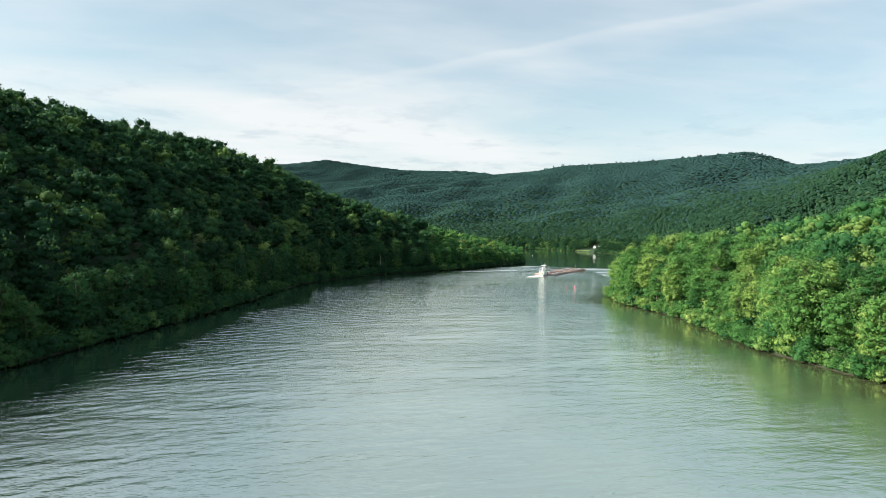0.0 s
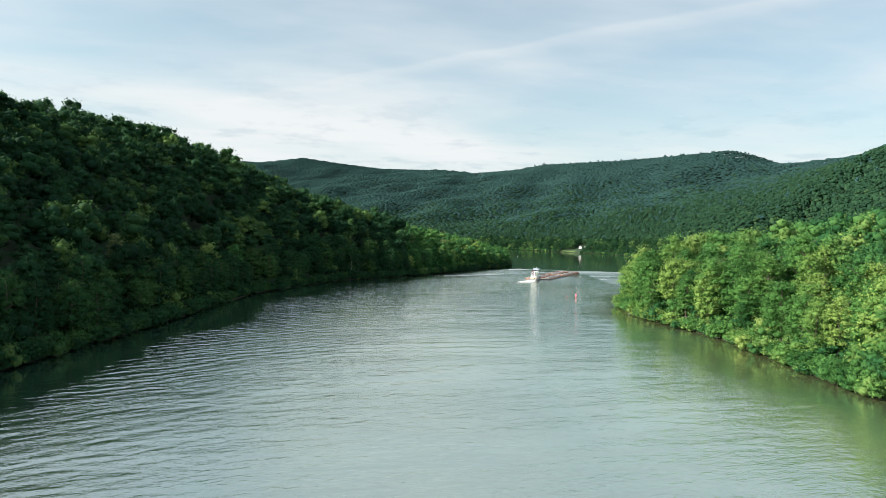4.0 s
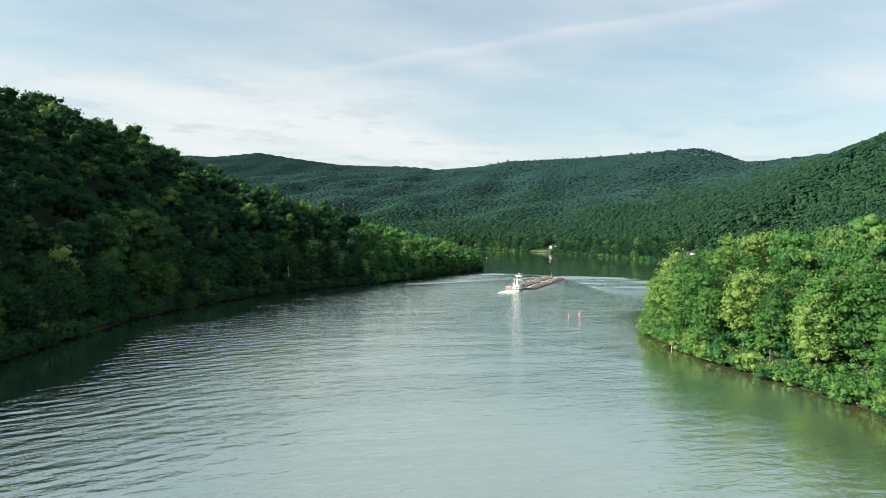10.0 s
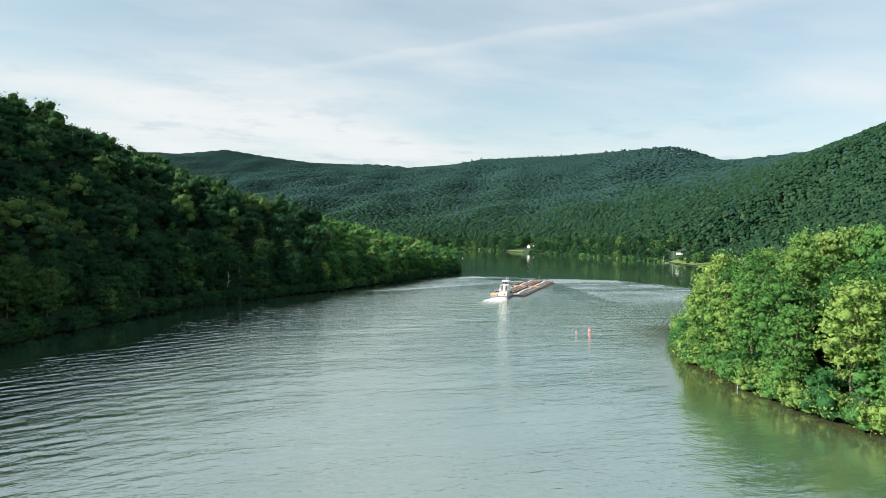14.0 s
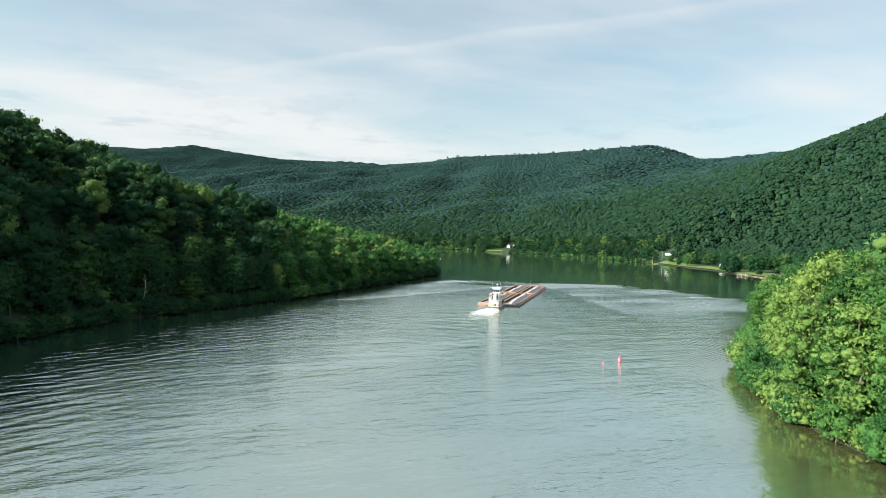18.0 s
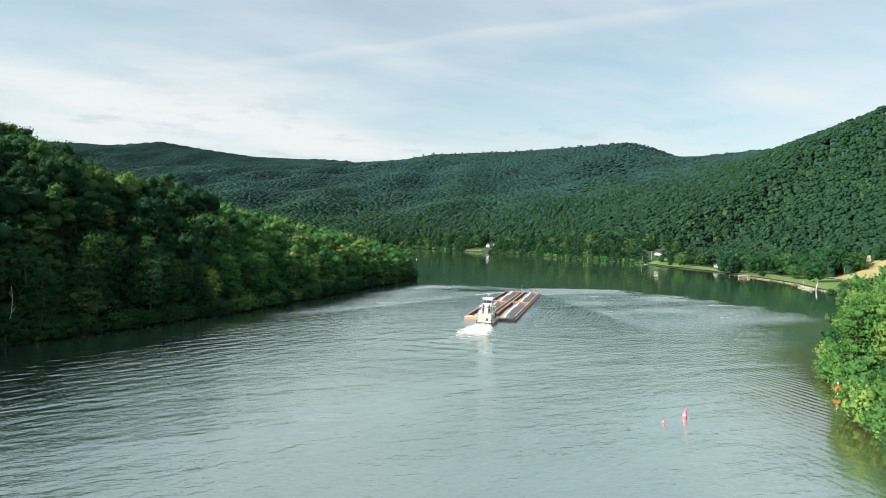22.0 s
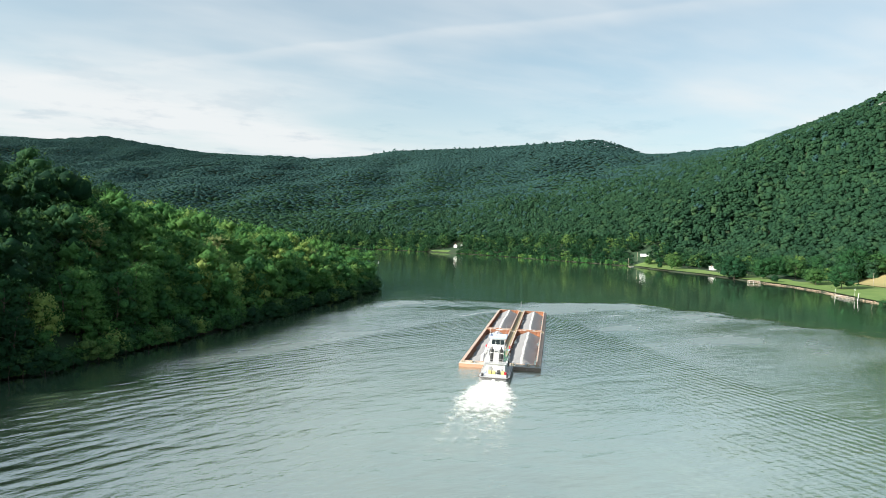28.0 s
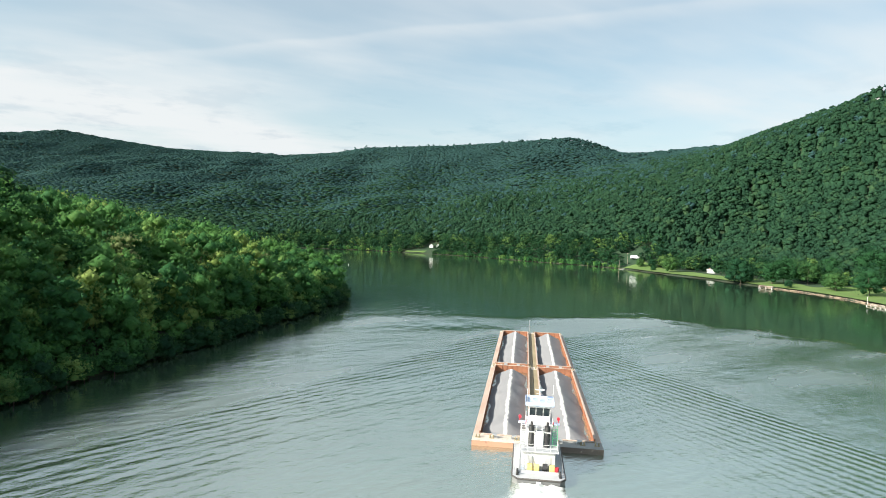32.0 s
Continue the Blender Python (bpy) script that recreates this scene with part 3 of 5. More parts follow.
def trunk_mesh(seed, tall, thick):
    rng = random.Random(seed)
    bm = bmesh.new()
    p, r = Vector((0, 0, -1.5)), thick
    for i in range(4):
        q = Vector((rng.uniform(-0.5, 0.5), rng.uniform(-0.5, 0.5), tall * (0.2 + 0.2 * i)))
        limb(bm, p, q, r, r * 0.78)
        if i:
            for k in range(3):
                a = rng.uniform(0, math.tau)
                reach = tall * rng.uniform(0.12, 0.2)
                limb(bm, q, q + Vector((math.cos(a) * reach, math.sin(a) * reach, reach * 0.8)), r * 0.42, r * 0.12, 5)
        p, r = q, r * 0.78
    return bm


def make_tree(name, seed, tall, wide, foot, lobes, leaves, leaf, shape="round", mat=None, depth=1.9):
    root = new(name)
    co, tri = crown_arrays(seed, lobes, leaves, leaf, tall, wide, foot, 0.50, shape, depth)
    me = mesh_from("crown", co, tri)
    me.materials.append(mat or LEAF_NEAR)
    crown = new("crown", me)
    crown.parent = root
    finish("trunk", trunk_mesh(seed, tall, 0.014 * tall + 0.06), BARK, root)
    return root


def forest(name, label, points, ground_z, templates, scale_lo, scale_hi, mat, seed, smooth=False, even=0.0):
    """Many trees joined in one mesh, each with a tint of its own."""
    rng = np.random.default_rng(seed)
    vs, fs, tints, count = [], [], [], 0
    which = rng.integers(0, len(templates), len(points))
    for k, (co, tri) in enumerate(templates):
        sel = np.where(which == k)[0]
        if not len(sel):
            continue
        a = rng.uniform(0, 2 * np.pi, len(sel))
        s = rng.uniform(scale_lo, scale_hi, len(sel))
        sz = s * rng.uniform(0.82, 1.22, len(sel))
        rise = rng.uniform(-even, even, len(sel)) - 0.3
        if even:
            sz = np.ones(len(sel))
        ca, sa = np.cos(a) * s, np.sin(a) * s
        x = co[None, :, 0] * ca[:, None] - co[None, :, 1] * sa[:, None] + points[sel, 0][:, None]
        y = co[None, :, 0] * sa[:, None] + co[None, :, 1] * ca[:, None] + points[sel, 1][:, None]
        z = co[None, :, 2] * sz[:, None] + (ground_z[sel] + rise)[:, None]
        vs.append(np.stack([x, y, z], -1).reshape(-1, 3))
        fs.append((tri[None] + count + (np.arange(len(sel)) * len(co))[:, None, None]).reshape(-1, 3))
        tints.append(np.repeat(rng.beta(1.1, 1.8, len(sel)), len(co)))
        count += len(sel) * len(co)
    me = mesh_from(name, np.concatenate(vs), np.concatenate(fs))
    layer = me.attributes.new("tree_tint", "FLOAT", "POINT")
    layer.data.foreach_set("value", np.concatenate(tints).astype(np.float32))
    me.materials.append(mat)
    if smooth:
        me.shade_smooth()
    ob = new(name, me)
    return tagged(ob, label, "woodland", kind="stuff")


def scatter(x0, x1, y0, y1, step, seed):
    rng = np.random.default_rng(seed)
    gx, gy = np.meshgrid(np.arange(x0, x1, step), np.arange(y0, y1, step))
    p = np.stack([gx.ravel(), gy.ravel()], 1) + rng.uniform(-0.62, 0.62, (gx.size, 2)) * step
    return p


FLIGHT = np.array([(12, -4), (30, 160), (60, 310), (114, 506)], float)      # the camera's path in plan, for grading tree detail


# ---------------------------------------------------------------- the tow: four hopper barges and a towboat
def box(bm, x0, x1, y0, y1, z0, z1, mat=0):
    v = [bm.verts.new(p) for p in ((x0, y0, z0), (x1, y0, z0), (x1, y1, z0), (x0, y1, z0), (x0, y0, z1), (x1, y0, z1), (x1, y1, z1), (x0, y1, z1))]
    for f in ((3, 2, 1, 0), (4, 5, 6, 7), (0, 1, 5, 4), (1, 2, 6, 5), (2, 3, 7, 6), (3, 0, 4, 7)):
        bm.faces.new([v[i] for i in f]).material_index = mat
    return v


def tube(bm, a, b, r, sides=8, r2=None):
    a, b = Vector(a), Vector(b)
    turn = (b - a).to_track_quat("Z", "Y")
    r2 = r if r2 is None else r2
    rings = [[bm.verts.new(p + turn @ Vector((math.cos(k * math.tau / sides) * q, math.sin(k * math.tau / sides) * q, 0))) for k in range(sides)] for p, q in ((a, r), (b, r2))]
    for k in range(sides):
        bm.faces.new((rings[0][k], rings[0][(k + 1) % sides], rings[1][(k + 1) % sides], rings[1][k]))
    bm.faces.new(rings[1])
    bm.faces.new(rings[0][::-1])


def box_part(name, parent, mat, dims, label="", bevel=0.0):
    bm = bmesh.new()
    box(bm, *dims)
    return finish(name, bm, mat, parent, label, bevel=bevel)


def tube_part(name, parent, mat, a, b, r, sides=8, label="", r2=None):
    bm = bmesh.new()
    tube(bm, a, b, r, sides, r2)
    return finish(name, bm, mat, parent, label)


def gravel_material():
    mat, n = material("crushed_stone")
    place = n.add("ShaderNodeTexCoord").outputs["Object"]
    xyz = n.add("ShaderNodeSeparateXYZ", inputs={0: place})
    fine = n.noise(place, 9.0, 4, 0.7)
    big = n.noise(place, 0.5, 4)
    colour = n.mix(fine, (0.19, 0.19, 0.20, 1), (0.31, 0.31, 0.32, 1))
    # paler wandering band along the ridge
    wander = n.math("MULTIPLY", n.math("SUBTRACT", big, 0.5), 0.9)
    dist = n.math("ABSOLUTE", n.math("ADD", xyz.outputs[0], wander))
    ridge_pale = n.ramp(n.math("ADD", dist, n.math("MULTIPLY", fine, 0.5)), 0.30, 0.72, 1.0, 0.0)
    colour = n.mix(ridge_pale, colour, (0.82, 0.80, 0.77, 1))
    relief = n.add("ShaderNodeBump", inputs={"Strength": 0.7, "Distance": 0.12, "Height": fine})
    b = n.add("ShaderNodeBsdfPrincipled", inputs={"Base Color": colour, "Roughness": 0.95, "Normal": relief.outputs[0]})
    n.add("ShaderNodeOutputMaterial", inputs={0: b.outputs[0]})
    return mat


GRAVEL = gravel_material()
BARGE_HULL = surface("barge_hull", (0.17, 0.13, 0.11), (0.26, 0.20, 0.16), 0.7, 0.75, spots=(0.42, 0.36, 0.30), spot_at=0.6)
BARGE_PALE = surface("barge_hull_orange", (0.45, 0.25, 0.17), (0.38, 0.20, 0.13), 0.7, 0.75, spots=(0.20, 0.11, 0.07), spot_at=0.6)
STONE_DECK = surface("grey_barge_deck", (0.36, 0.36, 0.34), (0.25, 0.24, 0.22), 0.6, 0.85, spots=(0.46, 0.44, 0.40), spot_at=0.6)
BL, BW = 59.4, 10.6          # barge length and beam
DECK_Z, RIM_Z = 0.85, 1.45


def hopper_barge(aft_deck, fore_deck, pale, outer):
    """Origin at the middle of the stern on the water line, bow along +y."""
    root = new("hopper_barge")
    w = BW / 2
    bm = bmesh.new()                                        # hull shell with raked bow and open hold
    box(bm, -w, w, 0, aft_deck, -1.6, DECK_Z)
    box(bm, -w, w, BL - fore_deck, BL, -1.2, DECK_Z)
    box(bm, -w, -w + 1.0, aft_deck, BL - fore_deck, -1.6, DECK_Z)
    box(bm, w - 1.0, w, aft_deck, BL - fore_deck, -1.6, DECK_Z)
    box(bm, -w + 1.0, w - 1.0, aft_deck, BL - fore_deck, -1.6, -1.3)
    finish("hull", bm, BARGE_PALE if pale else BARGE_HULL, root, "rust-stained weathered steel hull")
    d = PALE_DECK if pale else STONE_DECK
    box_part("aft_deck", root, d, (-w, w, 0, aft_deck, DECK_Z + 0.004, DECK_Z + 0.06), "worn pale end deck")
    box_part("fore_deck", root, PALE_DECK, (-w, w, BL - fore_deck, BL, DECK_Z + 0.004, DECK_Z + 0.06))
    for sgn in (-1, 1):
        x = sgn * (w - 0.5)
        box_part("side_deck", root, RIM if sgn == outer else DECK, (x - 0.5, x + 0.5, aft_deck, BL - fore_deck, DECK_Z + 0.004, DECK_Z + 0.05), "narrow worn walkway deck")
        x = sgn * (w - 1.08)
        wall = box_part("coaming", root, RUST, (x - 0.08, x + 0.08, aft_deck, BL - fore_deck, -1.3, RIM_Z), "rust-red hopper side wall")
        box_part("rim", wall, RIM, (x - 0.17, x + 0.17, aft_deck, BL - fore_deck, RIM_Z, RIM_Z + 0.12), "worn pale rim")
        # stiffeners on the inner face
        for k in range(24):
            y = aft_deck + 1.4 + k * (BL - fore_deck - aft_deck - 2.8) / 23
            box_part("stiffener", wall, RUST, (min(x - sgn * 0.08, x - sgn * 0.2), max(x - sgn * 0.08, x - sgn * 0.2), y - 0.06, y + 0.06, -1.2, RIM_Z - 0.02))
        # rubbing bar
        box_part("rubbing_bar", root, HULL_BLACK, (sgn * w - 0.06, sgn * w + 0.08, 0.3, BL - 0.3, 0.5, 0.7))
    for y, name in ((aft_deck, "aft_bulkhead"), (BL - fore_deck, "fore_bulkhead")):
        top = RIM_Z + 0.1 if name[0] == "f" or aft_deck < 2 else DECK_Z + 0.12
        wall = box_part(name, root, RUST, (-w + 1.0, w - 1.0, y - 0.08, y + 0.08, -1.3, top), "rust-orange end bulkhead")
        box_part("rim", wall, RIM, (-w + 0.9, w - 0.9, y - 0.16, y + 0.16, top, top + 0.1))
        for k in range(7):
            x = -w + 1.6 + k * (BW - 3.2) / 6
            box_part("stiffener", wall, RUST, (x - 0.07, x + 0.07, y + (0.08 if name[0] == "a" else -0.2), y + (0.2 if name[0] == "a" else -0.08), -1.2, top - 0.05))
    for x in (-w + 0.9, -w + 3.2, w - 3.2, w - 0.9):
        for y in (aft_deck * 0.45, BL - fore_deck * 0.45):
            bm = bmesh.new()                                # double bitt
            box(bm, x - 0.45, x + 0.45, y - 0.2, y + 0.2, DECK_Z + 0.06, DECK_Z + 0.12)
            tube(bm, (x - 0.25, y, DECK_Z + 0.1), (x - 0.25, y, DECK_Z + 0.6), 0.13)
            tube(bm, (x + 0.25, y, DECK_Z + 0.1), (x + 0.25, y, DECK_Z + 0.6), 0.13)
            finish("bitt", bm, DECK, root)
    for x in (-1.6, 1.6):
        bm = bmesh.new()                                    # deck winch
        y = aft_deck * 0.55
        box(bm, x - 0.5, x + 0.5, y - 0.35, y + 0.35, DECK_Z + 0.06, DECK_Z + 0.25)
        tube(bm, (x - 0.4, y, DECK_Z + 0.5), (x + 0.4, y, DECK_Z + 0.5), 0.28, 10)
        finish("winch", bm, METAL, root, "small grey deck winch")
    return root


def gravel_load(seed, aft, fore):
    rng = random.Random(seed)
    w = BW / 2 - 1.18
    xs_ = np.linspace(-w, w, 29)
    ys_ = np.linspace(aft + 0.1, BL - fore - 0.1, 150)
    gx_, gy_ = np.meshgrid(xs_, ys_)
    peak = 2.05 + 0.18 * np.sin(gy_ * 0.21 + seed) + 0.1 * np.sin(gy_ * 0.63 + 2 * seed)
    end = np.minimum(gy_ - aft, BL - fore - gy_)
    ridge = np.sqrt(gx_ ** 2 + np.clip(4.6 - end, 0, None) ** 2 + 0.16)
    z = peak - 0.54 * ridge
    z += 0.03 * np.sin(gx_ * 1.9 + 2 * np.sin(gy_ * 0.4)) + 0.015 * np.random.default_rng(seed).normal(size=z.shape)
    z = np.maximum(z, -0.9)
    ob = grid_mesh("gravel_load", xs_, ys_, z, GRAVEL)
    # skirt down to the hold floor so that the heap has depth
    bm = bmesh.new()
    bm.from_mesh(ob.data)
    rim = [e for e in bm.edges if e.is_boundary]
    low = bmesh.ops.extrude_edge_only(bm, edges=rim)["geom"]
    for v in low:
        if isinstance(v, bmesh.types.BMVert):
            v.co.z = -1.28
    bm.to_mesh(ob.data)
    bm.free()
    ob.data.shade_smooth()
    return tagged(ob, "long grey crushed-stone heap with a pale ridge", "gravel", "gravel heaps in the barges")


def towed(ob, x, y):
    ob.matrix_basis = TOW @ pose(x, y, 0)
    return ob


barge_specs = [(-BW / 2 - 0.04, 0.0, 3.4, 1.4, True), (BW / 2 + 0.04, 0.0, 3.4, 1.4, False), (-BW / 2 - 0.04, BL + 0.15, 1.4, 2.6, True), (BW / 2 + 0.04, BL + 0.15, 1.4, 2.6, True)]
for k, (x, y, aft, fore, pale) in enumerate(barge_specs):
    ob = towed(hopper_barge(aft, fore, pale, 1 if x > 0 else -1), x, y)
    tagged(ob, "rust-red open hopper barge loaded with gravel", "barge", "barges of the tow")
    towed(gravel_load(k + 1, aft + 0.1, fore + 0.1), x, y)

# lashing wires over the joints
for x, y in ((-8.2, BL), (-2.6, BL), (2.6, BL), (8.2, BL)):
    bm = bmesh.new()
    for k in range(3):
        tube(bm, (x - 0.5 + 0.35 * k, y - 1.0, DECK_Z + 0.55), (x + 0.6 - 0.35 * k, y + 1.1, DECK_Z + 0.5), 0.06, 5)
    ob = towed(finish("lashing_wire", bm, RED if x > 0 else WHITE), 0, 0)
    tagged(ob, "tight lashing wires joining two barges", "wire", "lashings between barges")
bm = bmesh.new()
tube(bm, (0, 0, DECK_Z), (0, 0, DECK_Z + 4.2), 0.07)
tube(bm, (0, 0, DECK_Z + 4.2), (0, 0, DECK_Z + 4.5), 0.14)
box(bm, -0.35, 0.35, -0.35, 0.35, DECK_Z + 0.03, DECK_Z + 0.25)
tagged(towed(finish("bow_light", bm, METAL), -0.6, 2 * BL - 0.6), "thin bow light staff on the leading barge deck", "light")


def railing(parent, points, z, height=1.0, mat=WHITE, rails=2, gap=1.1):
    """A rail with posts along points, as one part with posts of its own."""
    for a, b in zip(points, points[1:]):
        a, b = Vector(a), Vector(b)
        bm = bmesh.new()
        for k in range(rails):
            h = z + height * (k + 1) / rails
            tube(bm, (a.x, a.y, h), (b.x, b.y, h), 0.035, 5)
        rail = finish("rail", bm, mat, parent)
        n = max(1, round((b - a).length / gap))
        for i in range(n + 1):
            p = a.lerp(b, i / n)
            tube_part("post", rail, mat, (p.x, p.y, z), (p.x, p.y, z + height), 0.035, 5)


def ladder(parent, x, y, z0, z1, lean=0.0, wide=0.6, mat=METAL, name="ladder"):
    lad = new(name)
    lad.parent = parent
    for s in (-1, 1):
        tube_part("stile", lad, mat, (x + s * wide / 2, y - lean, z0), (x + s * wide / 2, y, z1), 0.045, 5)
    n = max(3, round((z1 - z0) / 0.34))
    for i in range(1, n):
        f = i / n
        tube_part("rung", lad, mat, (x - wide / 2, y - lean * (1 - f), z0 + (z1 - z0) * f), (x + wide / 2, y - lean * (1 - f), z0 + (z1 - z0) * f), 0.04, 5)


def window_part(parent, x0, x1, y0, y1, z0, z1):
    """A glazed light: frame proud of the wall with the pane in it."""
    f = box_part("window", parent, WHITE, (x0 - 0.07, x1 + 0.07, y0 - 0.02, y1 + 0.02, z0 - 0.07, z1 + 0.07))
    box_part("pane", f, GLASS, (x0, x1, y0 - 0.05, y1 + 0.05, z0, z1), "dark glass")
    return f


GREEN = surface("green_paint", (0.05, 0.30, 0.14), (0.04, 0.24, 0.11), 1.0, 0.5)


def towboat():
    """Origin at the middle of the bow knees on the water line; the stern lies at -y."""
    root = new("towboat")
    w, L = 3.7, 15.2
    bm = bmesh.new()                                        # hull: model stern corners cut, raked counter
    ring = [(-w, -0.7), (w, -0.7), (w, -L + 0.9), (w - 0.7, -L), (-w + 0.7, -L), (-w, -L + 0.9)]
    top = [bm.verts.new((x, y, 1.05)) for x, y in ring]
    low = [bm.verts.new((x * 0.97, y + (0.5 if y < -L + 2 else 0), -1.0)) for x, y in ring]
    bm.faces.new(top)
    bm.faces.new(low[::-1])
    for i in range(6):
        j = (i + 1) % 6
        bm.faces.new((top[j], top[i], low[i], low[j]))
    finish("hull", bm, HULL_GREY, root, "dark grey steel hull", bevel=0.05)
    bm = bmesh.new()                                        # guard rail round the deck edge
    for i in range(6):
        a, b = ring[i], ring[(i + 1) % 6]
        tube(bm, (*a, 0.98), (*b, 0.98), 0.13, 6)
    finish("rub_rail", bm, HULL_BLACK, root)
    bm = bmesh.new()
    v = [bm.verts.new((x * 0.985, y * 0.995 - 0.02, 1.056)) for x, y in ring]
    v2 = [bm.verts.new((x * 0.985, y * 0.995 - 0.02, 1.11)) for x, y in ring]
    bm.faces.new(v2)
    for i in range(6):
        bm.faces.new((v[i], v[(i + 1) % 6], v2[(i + 1) % 6], v2[i]))
    finish("main_deck", bm, GREY_DECK, root, "grey painted main deck")
    for x in (-2.3, 2.3):
        bm = bmesh.new()                                    # push knee
        box(bm, x - 0.35, x + 0.35, -0.75, 0.0, -0.4, 3.1)
        box(bm, x - 0.2, x + 0.2, -2.2, -0.7, 1.1, 2.2)
        finish("push_knee", bm, BLACK, root, bevel=0.04)
    # deckhouse
    house = box_part("deckhouse", root, WHITE, (-2.35, 2.35, -11.6, -2.6, 1.1, 3.75), "white painted deckhouse", bevel=0.05)
    for x in (-2.38, 2.35):
        for y in (-10.2, -8.2, -6.2, -4.2):
            window_part(house, x, x + 0.03, y, y + 0.75, 2.3, 3.0)
    for x in (-1.75, 0.85):
        bm = bmesh.new()
        box(bm, x, x + 0.9, -11.66, -11.6, 1.15, 3.1)
        box(bm, x + 0.7, x + 0.78, -11.74, -11.66, 2.0, 2.15)
        finish("door", bm, GREY_DECK, house, "grey steel door")
    box_part("boat_deck", root, GREY_DECK, (-2.8, 2.8, -12.1, -2.2, 3.75, 3.88), "grey upper deck overhanging the house", bevel=0.02)
    railing(root, [(-2.7, -2.3), (-2.7, -12.0), (2.7, -12.0), (2.7, -2.3)], 3.88)
    # second tier
    tier = box_part("upper_house", root, WHITE, (-1.75, 1.75, -8.4, -3.4, 3.88, 6.3), "white narrow second deckhouse", bevel=0.05)
    for x in (-1.78, 1.75):
        for y in (-7.4, -5.6):
            window_part(tier, x, x + 0.03, y, y + 0.8, 5.0, 5.7)
    box_part("bridge_deck", root, GREY_DECK, (-2.1, 2.1, -8.9, -3.0, 6.3, 6.4), bevel=0.02)
    railing(root, [(-2.0, -3.1), (-2.0, -8.8), (2.0, -8.8), (2.0, -3.1)], 6.4, 0.95)
    # pilothouse with windows all round
    pilot = box_part("pilothouse", root, WHITE, (-1.65, 1.65, -6.6, -3.5, 6.4, 7.55), "white pilothouse with windows all round", bevel=0.04)
    for x in (-1.6, -0.58, 0.5, 1.52):
        for y in (-6.6, -3.58):
            box_part("mullion", pilot, WHITE, (x, x + 0.09, y, y + 0.09, 7.55, 8.75))
    for x in (-1.65, 1.56):
        for y in (-5.6, -4.6):
            box_part("mullion", pilot, WHITE, (x, x + 0.09, y, y + 0.09, 7.55, 8.75))
    for x0, x1 in ((-1.5, -0.6), (-0.48, 0.49), (0.6, 1.5)):
        box_part("pane", pilot, GLASS, (x0, x1, -6.58, -6.55, 7.56, 8.72), "dark reflecting glass")
        box_part("pane", pilot, GLASS, (x0, x1, -3.55, -3.52, 7.56, 8.72), "dark reflecting glass")
    for x in (-1.62, 1.59):
        for y0, y1 in ((-6.5, -5.62), (-5.5, -4.62), (-4.5, -3.6)):
            box_part("pane", pilot, GLASS, (x, x + 0.03, y0, y1, 7.56, 8.72), "dark reflecting glass")
    box_part("header", pilot, WHITE, (-1.68, 1.68, -6.63, -3.47, 8.72, 9.1), bevel=0.03)
    box_part("roof", pilot, BLUE, (-2.15, 2.15, -7.2, -2.9, 9.1, 9.28), "pale blue overhanging roof", bevel=0.03)
    bm = bmesh.new()                                        # visor lip
    for a, b in (((-2.15, -7.2), (2.15, -7.2)), ((-2.15, -2.9), (2.15, -2.9)), ((-2.15, -7.2), (-2.15, -2.9)), ((2.15, -7.2), (2.15, -2.9))):
        box(bm, min(a[0], b[0]) - 0.04, max(a[0], b[0]) + 0.04, min(a[1], b[1]) - 0.04, max(a[1], b[1]) + 0.04, 9.28, 9.7)
    finish("roof_rail", bm, BLUE, pilot, "pale blue roof coaming")
    # bridge wings with red and blue gear
    for s in (-1, 1):
        wing = box_part("wing", root, BLUE, (min(s * 1.75, s * 3.1), max(s * 1.75, s * 3.1), -6.4, -5.7, 6.15, 6.45), "pale blue wing platform", bevel=0.02)
        bm = bmesh.new()
        tube(bm, (s * 2.9, -6.05, 6.45), (s * 2.9, -6.05, 6.9), 0.06)
        tube(bm, (s * 2.9, -6.3, 7.1), (s * 2.9, -5.8, 7.1), 0.22, 12)
        finish("searchlight", bm, RED, wing, "red lamp housing")
    # mast, radar and aerials
    mast = tube_part("mast", root, WHITE, (0, -4.4, 9.28), (0, -4.4, 11.7), 0.10, 8, "white mast", 0.06)
    box_part("radar", mast, WHITE, (-0.7, 0.7, -4.48, -4.32, 10.9, 11.06), "white radar bar")
    box_part("yard", mast, WHITE, (-0.5, 0.5, -4.44, -4.36, 10.3, 10.38))
    for s in (-1, 1):
        tube_part("aerial", root, WHITE, (s * 1.9, -6.6, 9.28), (s * 1.95, -6.7, 12.0 + s * 0.4), 0.035, 5)
        tube_part("floodlight", root, WHITE, (s * 0.9, -6.9, 9.7), (s * 0.9, -7.25, 9.75), 0.16, 10)
        tube_part("roof_dome", root, WHITE, (s * 1.1, -3.7, 9.28), (s * 1.1, -3.7, 9.75), 0.24, 10, "", 0.12)
    # twin stacks
    for s in (-1, 1):
        stack = tube_part("funnel", root, BLACK, (s * 1.15, -9.6, 3.88), (s * 1.15, -9.6, 6.9), 0.42, 14, "black exhaust stack")
        tube_part("pipe", stack, BLACK, (s * 1.15, -9.6, 6.9), (s * 1.15, -9.8, 7.5), 0.17, 8)
        box_part("band", stack, WHITE, (s * 1.15 - 0.44, s * 1.15 + 0.44, -10.04, -9.16, 6.0, 6.14))
    box_part("casing", root, WHITE, (-0.65, 0.65, -9.9, -8.4, 3.88, 6.0), "white engine casing", bevel=0.05)
    ladder(root, 0.0, -10.3, 3.88, 7.0, 0.5, 0.9, WHITE)
